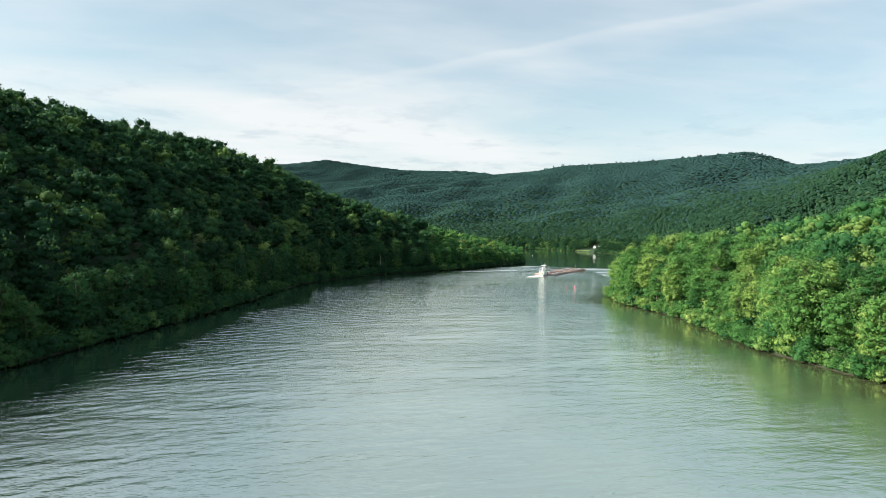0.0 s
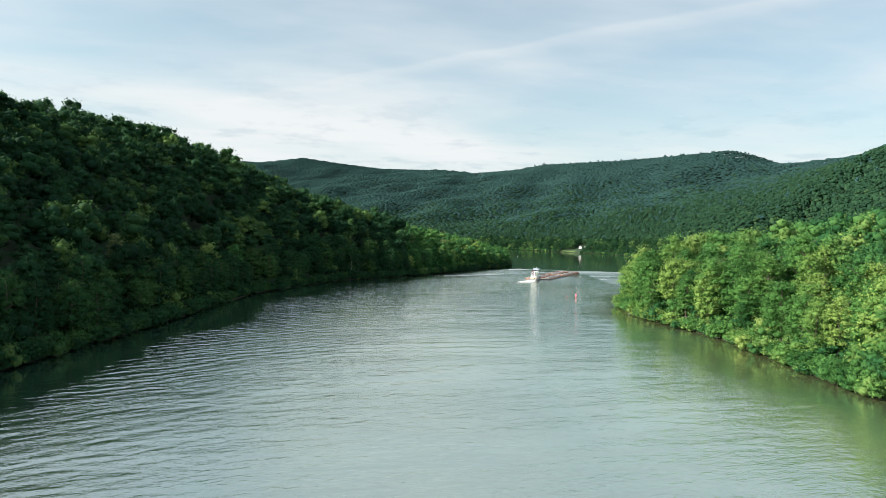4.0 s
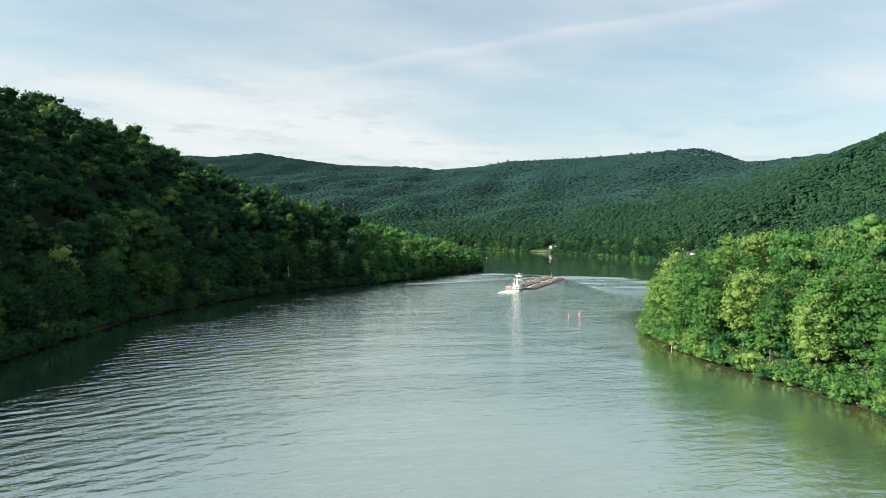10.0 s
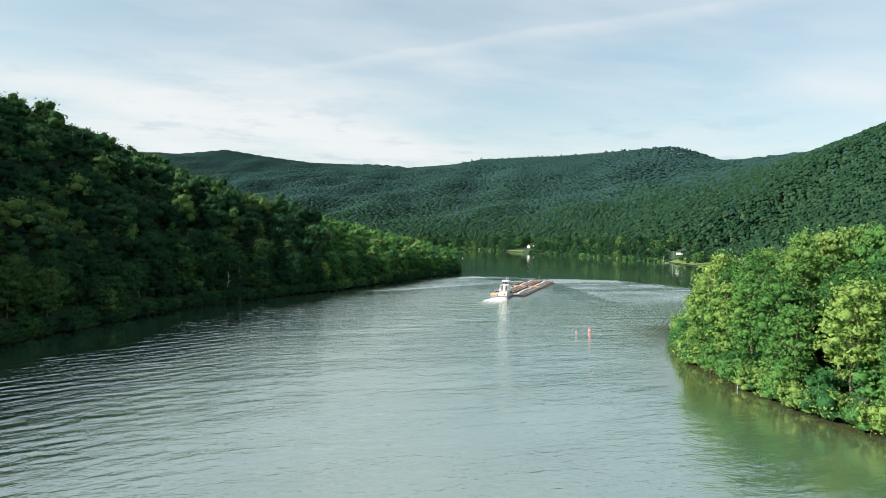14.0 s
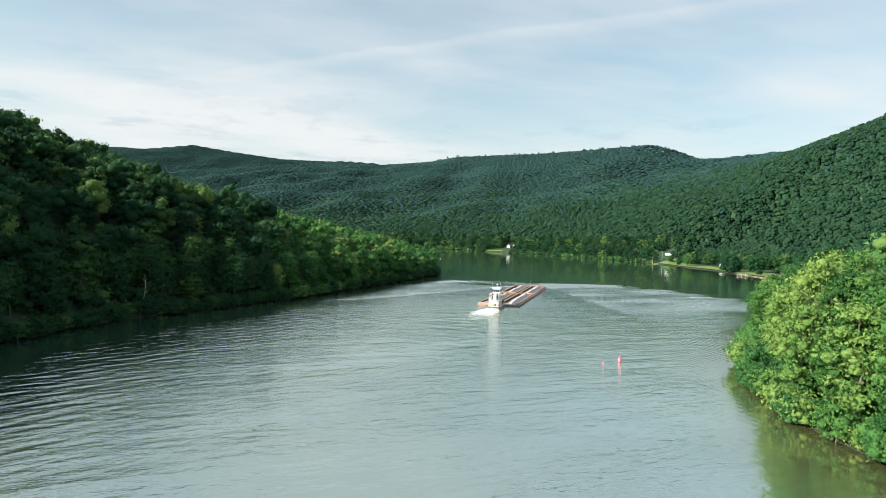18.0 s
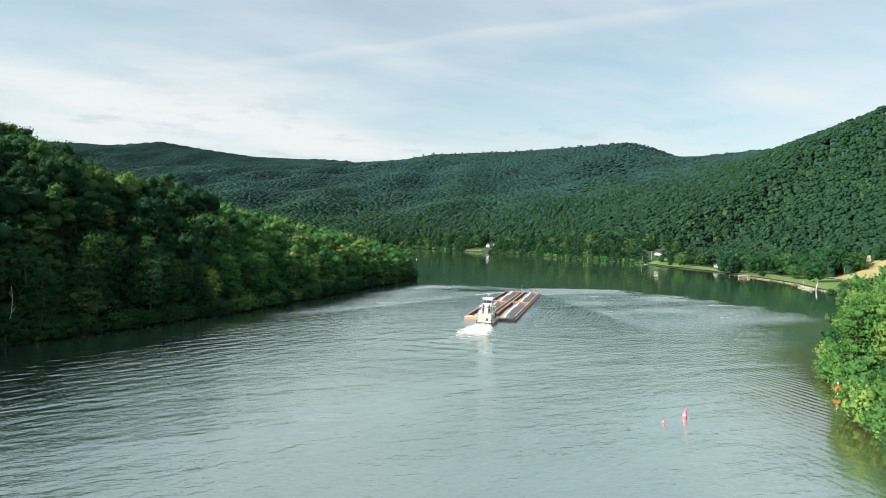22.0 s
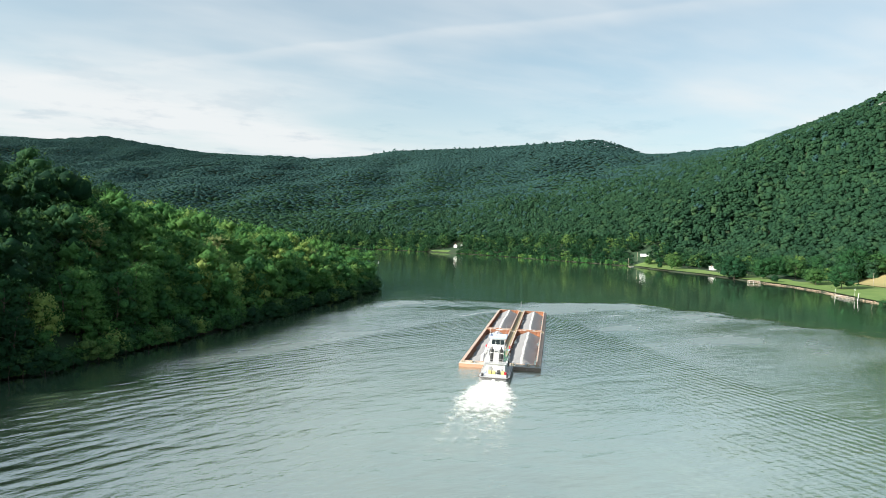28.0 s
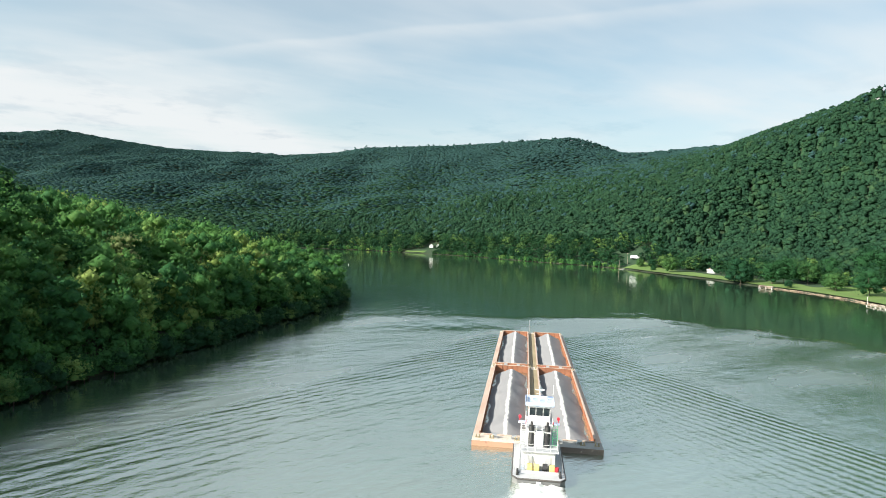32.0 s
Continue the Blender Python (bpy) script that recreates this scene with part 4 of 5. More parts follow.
    ladder(root, -2.3, -9.4, 3.88, 7.2, 0.3, 0.7, WHITE)
    ladder(root, 2.3, -9.4, 3.88, 7.2, 0.3, 0.7, GREEN)
    ladder(root, -2.3, -12.4, 1.1, 3.88, 0.7, 0.6, METAL)
    # working deck aft
    for x, mat, text in ((-1.25, YELLOW, "yellow tank"), (-0.3, YELLOW, "yellow tank"), (1.9, YELLOW, "yellow locker")):
        bm = bmesh.new()
        box(bm, x - 0.4, x + 0.4, -12.9, -12.1, 1.12, 2.2)
        finish("locker", bm, mat, root, text, bevel=0.08)
    bm = bmesh.new()
    tube(bm, (0.55, -12.5, 1.9), (1.25, -12.5, 1.9), 0.5, 14)
    box(bm, 0.5, 1.3, -12.9, -12.1, 1.12, 1.45)
    finish("capstan", bm, BLACK, root, "black winch drum")
    for x in (-2.2, 2.55):
        tube_part("drum", root, RED if x > 0 else BLUE, (x, -12.6, 1.12), (x, -12.6, 2.0), 0.3, 12)
    for x in (-3.0, 3.0):
        bm = bmesh.new()
        tube(bm, (x, -13.4, 1.1), (x, -13.4, 1.75), 0.14)
        tube(bm, (x, -14.0, 1.1), (x, -14.0, 1.75), 0.14)
        box(bm, x - 0.2, x + 0.2, -14.3, -13.1, 1.11, 1.2)
        finish("bitt", bm, BLACK, root)
    bm = bmesh.new()
    box(bm, -2.9, 2.9, -13.2, -13.1, 1.11, 1.5)
    finish("coaming", bm, GREY_DECK, root)
    railing(root, [(-3.4, -1.0), (-3.4, -12.6)], 1.1, 1.0, METAL)
    railing(root, [(3.4, -1.0), (3.4, -12.6)], 1.1, 1.0, METAL)
    bm = bmesh.new()                                        # stern plate with a pale mark
    box(bm, -0.35, 0.35, -L - 0.03, -L + 0.02, 0.45, 0.75)
    finish("stern_plate", bm, WHITE, root, "small pale mark on the stern")
    for s in (-1, 1):
        bm = bmesh.new()
        for k in range(12):
            a, b = k * math.tau / 12, (k + 1) * math.tau / 12
            tube(bm, (s * 2.0, -8.85 + 0.32 * math.cos(a), 7.0 + 0.32 * math.sin(a)), (s * 2.0, -8.85 + 0.32 * math.cos(b), 7.0 + 0.32 * math.sin(b)), 0.07, 6)
        finish("lifebuoy", bm, RED, root, "red ring lifebuoy")
    return root


tagged(towed(towboat(), 0, -0.05), "white towboat with black stacks pushing the gravel barges", "towboat")


def foam_material():
    mat, n = material("white_water")
    place = n.add("ShaderNodeTexCoord").outputs["Object"]
    xyz = n.add("ShaderNodeSeparateXYZ", inputs={0: place})
    back = n.math("MULTIPLY", xyz.outputs[1], -1.0)
    wide = n.math("ADD", 3.7, n.math("MULTIPLY", back, 0.27))
    across = n.math("DIVIDE", n.math("ABSOLUTE", xyz.outputs[0]), wide)
    swirl = n.noise(n.stretch(place, (0.85, 0.75, 1)), 0.62, 8, 0.70)
    dense = n.math("ADD", n.ramp(back, 6.0, 34.0, 0.46, 0.0), n.ramp(back, 20.0, 72.0, 0.06, -0.24))
    level = n.math("ADD", swirl, n.math("SUBTRACT", dense, n.math("MULTIPLY", n.ramp(across, 0.30, 1.25), 0.75)))
    alpha = n.ramp(level, 0.40, 0.92)
    relief = n.add("ShaderNodeBump", inputs={"Strength": 0.8, "Distance": 0.3, "Height": swirl})
    b = n.add("ShaderNodeBsdfPrincipled", inputs={"Base Color": (0.72, 0.75, 0.73, 1), "Roughness": 0.7, "Normal": relief.outputs[0]})
    clear = n.add("ShaderNodeBsdfTransparent")
    both = n.add("ShaderNodeMixShader", inputs={0: alpha, 1: clear.outputs[0], 2: b.outputs[0]})
    n.add("ShaderNodeOutputMaterial", inputs={0: both.outputs[0]})
    return mat


fx, fy = np.linspace(-22, 22, 90), np.linspace(-76, 0, 170)
gx, gy = np.meshgrid(fx, fy)
amp = np.exp(gy / 16.0) * np.exp(-(gx / (2.6 - 0.16 * gy)) ** 2)
lift = amp * (0.30 + 0.22 * np.sin(gx * 2.1 + gy * 1.3) * np.sin(gy * 1.7 - gx) + 0.12 * np.sin(gx * 4.3 - gy * 3.1))
foam = grid_mesh("wake_foam", fx, fy, lift + 0.2, foam_material())
towed(foam, 0, -15.2)
tagged(foam, "churned white propeller wash behind the towboat", "foam", kind="stuff")


# ---------------------------------------------------------------- far shore: lawns, houses, docks
def ground_at(x, y):
    return float(heights(np.array([[x, y]], float))[0][0])


def shore_strip(name, label, category, s0, s1, d0, d1, lift, mat, width_noise=0.0, steps=60, rows=16):
    """A sheet that follows the bank from place s0 to s1 of the east shore, between two distances inland."""
    s = np.linspace(s0, s1, steps)
    base = np.stack([np.interp(s, np.arange(len(RIGHT_LINE)), RIGHT_LINE[:, k]) for k in (0, 1)], 1)
    tang = np.gradient(base, axis=0)
    for _ in range(6):
        tang[1:-1] = (tang[:-2] + tang[1:-1] + tang[2:]) / 3
    tang /= np.linalg.norm(tang, axis=1, keepdims=True)
    inland = np.stack([-tang[:, 1], tang[:, 0]], 1)
    out = d1 + width_noise * (np.sin(s * 3.1) + np.sin(s * 7.3 + 1))
    co = []
    for r in range(rows):
        f = r / (rows - 1)
        p = base + inland * (d0 + (out - d0) * f)[:, None]
        z = heights(p)[0]
        co.append(np.column_stack([p, np.maximum(z, 0.3) + lift]))
    co = np.concatenate(co)
    i = np.arange(rows * steps).reshape(rows, steps)
    quads = np.stack([i[:-1, :-1], i[:-1, 1:], i[1:, 1:], i[1:, :-1]], -1).reshape(-1, 4)
    me = mesh_from(name, co, quads)
    me.materials.append(mat)
    me.shade_smooth()
    return tagged(new(name, me), label, category, kind="structure")


shore_strip("lawn", "mown green riverside lawn with bare patches", "lawn", 13.6, 17.6, 1.0, 52, 0.25, GRASS, 3)
shore_strip("lawn", "narrow green lawn by the water", "lawn", 10.1, 13.6, 1.0, 29, 0.25, GRASS, 2)
FIELD = surface("dry_field", (0.34, 0.27, 0.13), (0.27, 0.25, 0.10), 0.2, 0.95, bump=0.4)
shore_strip("field", "dry tan grass field sloping up from the lawn", "field", 13.9, 17.3, 50, 114, 0.8, FIELD, 3)
shore_strip("lawn", "small green lawn beside the far white house", "lawn", 5.62, 5.96, 1.5, 11, 0.25, GRASS, 2)


def stone_bank():
    """Low riprap wall at the lawn's edge, stone by stone."""
    root = new("stone_bank")
    rng = random.Random(9)
    shapes = []
    for k in range(5):
        co, tri = ICO1
        g = np.random.default_rng(k)
        me = mesh_from("stone", co * (1 + g.uniform(-0.25, 0.25, co.shape)) * [1.0, 0.8, 0.6], tri)
        me.materials.append(STONE)
        shapes.append(me)
    for i in range(290):
        s = 13.0 + 4.0 * i / 290
        x, y = (float(np.interp(s, np.arange(len(RIGHT_LINE)), RIGHT_LINE[:, k])) for k in (0, 1))
        ob = new("stone", shapes[i % 5])
        ob.parent = root
        ob.matrix_basis = pose(x + rng.uniform(-0.4, 1.6), y + rng.uniform(-0.6, 0.6), rng.uniform(0.0, 0.55), rng.uniform(0, 30), rng.uniform(0, 30), rng.uniform(0, 360)) @ Matrix.Diagonal((*(rng.uniform(0.4, 0.8),) * 3, 1))
    return tagged(root, "low tan riprap bank along the lawn edge", "stone bank", kind="structure")


stone_bank()


def house(name, x, y, turn, wide, deep, tall, wall, roof, label, pitch=0.5, porch=False, sink=0.6, z=None):
    """A gabled house: walls, two roof planes with thickness, windows, door, chimney or porch."""
    root = new(name)
    z = ground_at(x, y) if z is None else z
    root.matrix_basis = pose(x, y, z, 0, 0, turn)
    w, d = wide / 2, deep / 2
    ridge = tall + d * pitch
    bm = bmesh.new()
    v = [bm.verts.new(p) for p in ((-w, -d, -sink), (w, -d, -sink), (w, d, -sink), (-w, d, -sink), (-w, -d, tall), (w, -d, tall), (w, d, tall), (-w, d, tall), (-w, 0, ridge), (w, 0, ridge))]
    for f in ((0, 1, 5, 4), (1, 2, 6, 9, 5), (2, 3, 7, 6), (3, 0, 4, 8, 7), (3, 2, 1, 0), (4, 5, 9, 8), (6, 7, 8, 9)):
        bm.faces.new([v[i] for i in f])
    body = finish("wall", bm, wall, root)
    for s in (-1, 1):
        bm = bmesh.new()
        e = 0.5
        a = [(-w - e, s * (d + e), tall - e * pitch), (w + e, s * (d + e), tall - e * pitch), (w + e, 0, ridge), (-w - e, 0, ridge)]
        lowv = [bm.verts.new((p[0], p[1], p[2] + 0.02)) for p in a]
        topv = [bm.verts.new((p[0], p[1], p[2] + 0.22)) for p in a]
        bm.faces.new(lowv[::-1])
        bm.faces.new(topv)
        for i in range(4):
            bm.faces.new((lowv[i], lowv[(i + 1) % 4], topv[(i + 1) % 4], topv[i]))
        finish("roof", bm, roof, root)
    n = max(2, int(wide // 3))
    for i in range(n):
        cx = -w + wide * (i + 0.5) / n
        for s in (-1, 1):
            if i == n // 2 and s < 0:
                box_part("door", root, WOOD, (cx - 0.5, cx + 0.5, -d - 0.06, -d + 0.02, 0, 2.05))
                continue
            yy = s * d
            win = box_part("window", root, WHITE, (cx - 0.62, cx + 0.62, yy - 0.06, yy + 0.06, 0.9, 2.2))
            box_part("pane", win, GLASS, (cx - 0.5, cx + 0.5, yy - 0.09, yy + 0.09, 1.0, 2.1))
    bm = bmesh.new()
    box(bm, w * 0.4, w * 0.4 + 0.8, 0.3, 1.1, tall, ridge + 0.9)
    finish("chimney", bm, BRICK, root)
    if porch:
        box_part("porch_floor", root, WOOD, (-w, w, -d - 2.6, -d - 0.02, -0.3, 0.12))
        box_part("porch_roof", root, roof, (-w - 0.2, w + 0.2, -d - 2.9, -d - 0.02, tall - 0.25, tall - 0.1))
        for i in range(4):
            cx = -w + 0.15 + (wide - 0.3) * i / 3
            box_part("porch_post", root, WHITE, (cx - 0.08, cx + 0.08, -d - 2.5, -d - 2.34, 0.12, tall - 0.25))
    return tagged(root, label, "house")


house("house", 508, 1428, 66, 9, 6, 3.4, WHITE, ROOF_GREY, "white gabled house beside the far shore", 0.8, False)
house("cottage", 517, 1422, 66, 7, 5, 2.6, WHITE, ROOF_GREY, "low white gabled cottage beside the larger house", 0.8, False)
house("house", 640, 828, 25, 15, 9, 3.4, BRICK, ROOF_GREY, "low red brick house with a grey roof uphill", 0.4, False, 2.5)
house("cottage", 622, 977, 55, 9, 6, 2.6, WHITE, ROOF_WHITE, "small white cottage on the lawn", 0.35)
house("house", 575, 1256, -70, 12, 7, 2.8, WHITE, ROOF_GREY, "pale house with an open front porch", 0.4, True)
house("house", 640, 1400, -50, 12, 8, 3.2, WOOD, ROOF_GREY, "brown house half hidden by slope trees", 0.5, False, 3.0)


def shed_on_bank(x, y, turn):
    root = new("boat_shed")
    root.matrix_basis = pose(x, y, ground_at(x, y), 0, 0, turn)
    bm = bmesh.new()                                        # arched white roof on low walls
    n = 10
    for s0 in (0,):
        prof = [(-4.2, 0.0), (-4.2, 1.6)] + [(-4.2 * math.cos(math.pi * k / n), 1.6 + 1.9 * math.sin(math.pi * k / n)) for k in range(1, n)] + [(4.2, 1.6), (4.2, 0.0)]
        a = [bm.verts.new((px, -4.5, pz)) for px, pz in prof]
        b = [bm.verts.new((px, 4.5, pz)) for px, pz in prof]
        for i in range(len(prof) - 1):
            bm.faces.new((a[i], a[i + 1], b[i + 1], b[i]))
        bm.faces.new(a[::-1])
        bm.faces.new(b)
    finish("shell", bm, ROOF_WHITE, root)
    box_part("door", root, ROOF_GREY, (-1.6, 1.6, -4.56, -4.45, 0, 2.3))
    return tagged(root, "white arched boat shed on the low bank", "shed")


shed_on_bank(625, 1093, 60)


def covered_dock(name, x, y, turn, wide, deep, tall, roof, label, upper=False, posts=3, skirt=None):
    """Roofed dock standing in the water: posts, deck boards, roof, optional sun deck and rail."""
    root = new(name)
    root.matrix_basis = pose(x, y, 0, 0, 0, turn)
    w, d = wide / 2, deep / 2
    for i in range(posts):
        for yy in (-d + 0.15, d - 0.15):
            px = -w + 0.15 + (wide - 0.3) * i / (posts - 1)
            box_part("post", root, WHITE, (px - 0.13, px + 0.13, yy - 0.13, yy + 0.13, -1.5, tall))
    deck = new("deck")
    deck.parent = root
    n = int(wide / 0.55)
    for i in range(n):
        px = -w + wide * (i + 0.5) / n
        box_part("plank", deck, WOOD, (px - 0.25, px + 0.25, -d, d, 0.55, 0.68))
    bm = bmesh.new()
    if roof is not None and not upper:
        r = [bm.verts.new(p) for p in ((-w - 0.4, -d - 0.4, tall), (w + 0.4, -d - 0.4, tall), (w + 0.4, d + 0.4, tall), (-w - 0.4, d + 0.4, tall), (-w - 0.4, 0, tall + 0.35), (w + 0.4, 0, tall + 0.35))]
        for f in ((0, 1, 5, 4), (2, 3, 4, 5), (1, 2, 5), (3, 0, 4), (3, 2, 1, 0)):
            bm.faces.new([r[i] for i in f])
        finish("roof", bm, roof, root)
    else:
        box(bm, -w - 0.3, w + 0.3, -d - 0.3, d + 0.3, tall, tall + 0.2)
        finish("sun_deck", bm, WOOD, root)
        railing(root, [(-w, -d), (w, -d), (w, d), (-w, d), (-w, -d)], tall + 0.2, 1.0, WHITE, 3, 1.4)
    if skirt:
        for s in (-1, 1):
            box_part("side_wall", root, skirt, (s * w - 0.06, s * w + 0.06, -d, d, 1.2, tall))
        box_part("back_wall", root, skirt, (-w, w, d - 0.1, d, 1.2, tall))
    return tagged(root, label, "dock")


covered_dock("boathouse", 541, 848, -60, 9, 6, 2.0, RIM, "pale pink-roofed boathouse standing in the water", skirt=PALE_DECK)
covered_dock("boat_dock", 444, 659, 42, 8, 6, 3.2, ROOF_WHITE, "white-roofed boat dock standing on posts in the water")
covered_dock("boat_dock", 384, 601, 40, 7, 6, 2.8, None, "white two-level boat dock with a railed sun deck", True)
covered_dock("boat_dock", 362, 586, 40, 7, 6, 2.4, None, "white two-level boat dock beside the trees", True)
covered_dock("boathouse", 586, 1176, 70, 5, 5, 3.4, ROOF_WHITE, "small white boathouse on the far shore", skirt=WHITE)
covered_dock("boathouse", 512, 1404, 60, 4, 4, 2.6, ROOF_WHITE, "small white boathouse near the far house", skirt=WHITE)


def pier(x, y, turn, long, wide, label, rail=True):
    root = new("pier")
    root.matrix_basis = pose(x, y, 0, 0, 0, turn)
    n = int(long / 0.6)
    for i in range(n):
        px = -long / 2 + long * (i + 0.5) / n
        box_part("plank", root, WOOD, (px - 0.27, px + 0.27, -wide / 2, wide / 2, 0.5, 0.62))
    for i in range(6):
        px = -long / 2 + 0.3 + (long - 0.6) * i / 5
        for s in (-1, 1):
            tube_part("pile", root, WHITE, (px, s * (wide / 2 - 0.1), -1.5), (px, s * (wide / 2 - 0.1), 0.55), 0.16, 7)
        box_part("skirt", root, WHITE, (px - 1.6, px + 1.6, -wide / 2 - 0.06, -wide / 2 + 0.0, 0.15, 0.5)) if 0 < i < 5 else None
    if rail:
        railing(root, [(-long / 2, -wide / 2 + 0.05), (long / 2, -wide / 2 + 0.05)], 0.62, 1.0, WHITE, 2, 1.6)
    return tagged(root, label, "pier")


pier(493, 734, 64, 22, 2.6, "long white railed pier along the stone bank")
pier(592, 1074, 30, 14, 2.4, "grey plank pier by the boat shed", False)
pier(560, 1240, 80, 10, 2.4, "plank pier before the pale house", False)


def utility_pole(x, y, tall, label, arm=True):
    root = new("utility_pole")
    root.matrix_basis = pose(x, y, max(ground_at(x, y), 0))
    tube_part("pole", root, WOOD, (0, 0, -1), (0, 0, tall), 0.17, 8, "", 0.11)
    if arm:
        box_part("crossarm", root, WOOD, (-1.1, 1.1, -0.07, 0.07, tall - 0.9, tall - 0.75))
        for px in (-1.0, 0.0, 1.0):
            tube_part("insulator", root, METAL, (px, 0, tall - 0.75), (px, 0, tall - 0.5), 0.06, 6)
    return tagged(root, label, "pole", "poles along the far shore")


for x, y, tall in ((580, 1066, 11), (612, 1090, 12), (640, 1040, 13), (500, 1462, 13), (575, 770, 11), (585, 742, 11)):
    utility_pole(x, y, tall, "grey wooden utility pole beside the river bank")
for x, y in ((503, 733), (510, 752)):
    root = new("lamp_post")
    root.matrix_basis = pose(x, y, ground_at(x, y))
    tube_part("pole", root, WHITE, (0, 0, -0.5), (0, 0, 4.6), 0.07, 8)
    tube_part("lamp", root, WHITE, (0, 0, 4.6), (0, 0, 5.1), 0.3, 10, "", 0.15)
    tagged(root, "white lamp post on the lawn", "lamp")
bm = bmesh.new()                                            # leaning gangway mast
root = new("davit")
root.matrix_basis = pose(486, 719, 0.4)
tube_part("mast", root, WHITE, (0, 0, -1), (0.8, 0, 4.6), 0.14, 8)
tube_part("arm", root, WHITE, (0.8, 0, 4.6), (2.2, 0, 4.4), 0.1, 6)
tagged(root, "white leaning davit at the pier end", "davit")
bm.free()


def parked_car(x, y, turn, paint, label):
    root = new("car")
    root.matrix_basis = pose(x, y, ground_at(x, y) + 0.25, 0, 0, turn)
    bm = bmesh.new()
    prof = [(-2.2, 0.35), (-2.2, 0.85), (-1.3, 0.95), (-0.7, 1.45), (1.0, 1.45), (1.7, 0.95), (2.25, 0.8), (2.25, 0.35)]
    a, b = ([bm.verts.new((px, s * 0.88, pz)) for px, pz in prof] for s in (-1, 1))
    a, b = list(a), list(b)
    for i in range(8):
        j = (i + 1) % 8
        bm.faces.new((a[i], a[j], b[j], b[i]))
    bm.faces.new(a[::-1])
    bm.faces.new(b)
    finish("body", bm, paint, root, bevel=0.06)
    box_part("windscreen", root, GLASS, (-0.6, 0.9, -0.9, 0.9, 1.0, 1.35))
    for px in (-1.4, 1.4):
        for s in (-1, 1):
            tube_part("wheel", root, BLACK, (px, s * 0.7, 0.33), (px, s * 0.93, 0.33), 0.33, 12)
    return tagged(root, label, "car")


parked_car(576, 744, 60, WHITE, "white car parked on the lawn")
parked_car(640, 812, 20, WHITE, "white car parked by the brick house")


def drive(points, wide):
    """A pale drive that follows the ground."""
    pts_ = np.array(points, float)
    s = np.linspace(0, len(pts_) - 1, 40)
    p = np.stack([np.interp(s, np.arange(len(pts_)), pts_[:, k]) for k in (0, 1)], 1)
    t = np.gradient(p, axis=0)
    t /= np.linalg.norm(t, axis=1, keepdims=True)
    side = np.stack([-t[:, 1], t[:, 0]], 1) * wide / 2
    co = np.concatenate([np.column_stack([q, heights(q)[0] + 0.5]) for q in (p - side, p + side)])
    i = np.arange(39)
    me = mesh_from("road", co, np.stack([i, i + 1, i + 41, i + 40], 1))
    me.materials.append(GRAVEL_ROAD)
    return tagged(new("road", me), "tan gravel drive climbing past the house", "road", kind="structure")


drive([(565, 690), (590, 735), (612, 770), (640, 800), (690, 835)], 4.0)


# buoys and the stump in the near water
def nun_buoy(x, y, s, lean, label, paint=PINK):
    root = new("channel_buoy")
    root.matrix_basis = pose(x, y, 0, lean, 4, 0) @ Matrix.Diagonal((s, s, s, 1))
    tube_part("float", root, paint, (0, 0, -0.6), (0, 0, 0.7), 0.55, 14)
    tube_part("cone", root, paint, (0, 0, 0.7), (0, 0, 2.2), 0.55, 14, "faded cone", 0.16)
    tube_part("band", root, WHITE, (0, 0, 0.66), (0, 0, 0.86), 0.57, 14, "pale worn band")
    bm = bmesh.new()
    for k in range(8):
        a, b = k * math.tau / 8, (k + 1) * math.tau / 8
        tube(bm, (0.14 * math.cos(a), 0, 2.3 + 0.14 * math.sin(a)), (0.14 * math.cos(b), 0, 2.3 + 0.14 * math.sin(b)), 0.035, 5)
    finish("lifting_eye", bm, METAL, root)
    return tagged(root, label, "buoy", "buoys in the channel")


nun_buoy(157.8, 458.2, 0.78, 6, "faded pink-red nun buoy floating in the channel")
nun_buoy(151.0, 456.0, 0.42, 38, "small red buoy tilted low in the water")
nun_buoy(279, 1091, 0.6, 3, "far small pale channel buoy on calm water", WHITE)
root = new("snag_post")
root.matrix_basis = pose(153.8, 367.7, 0)
tube_part("stake", root, METAL, (0, 0, -1.5), (0.12, 0, 2.6), 0.13, 7, "pale weathered stake", 0.09)
tube_part("marker", root, WHITE, (0.1, 0, 2.1), (0.12, 0, 2.7), 0.16, 7)
tagged(root, "pale weathered stake standing in shallow water", "stake")


# the bluff house and its rocks near the skyline
def bluff():
    x, y = 985.0, 1052.0
    house("house", x, y, 60, 18, 8, 4.0, WHITE, ROOF_WHITE, "long white house on the bluff top", 0.3, False, 5.0)
    rng = random.Random(3)
    for k in range(16):
        px, py = x - 14 - rng.uniform(0, 10) + k * 0.6, y - 20 + k * 2.3 + rng.uniform(-2, 2)
        co, tri = ICO2
        g = np.random.default_rng(200 + k)
        me = mesh_from("rock_outcrop", co * (1 + g.uniform(-0.2, 0.2, (len(co), 1))) * [rng.uniform(2.5, 4.5), rng.uniform(2.5, 4.5), rng.uniform(3, 5)], tri)
        me.materials.append(LIMESTONE)
        ob = new("rock_outcrop", me)
        ob.matrix_basis = pose(px, py, ground_at(px, py) + 0.5, 0, 0, rng.uniform(0, 360))
        tagged(ob, "pale limestone outcrop on the wooded bluff", "rock", "outcrops on the bluff")


bluff()
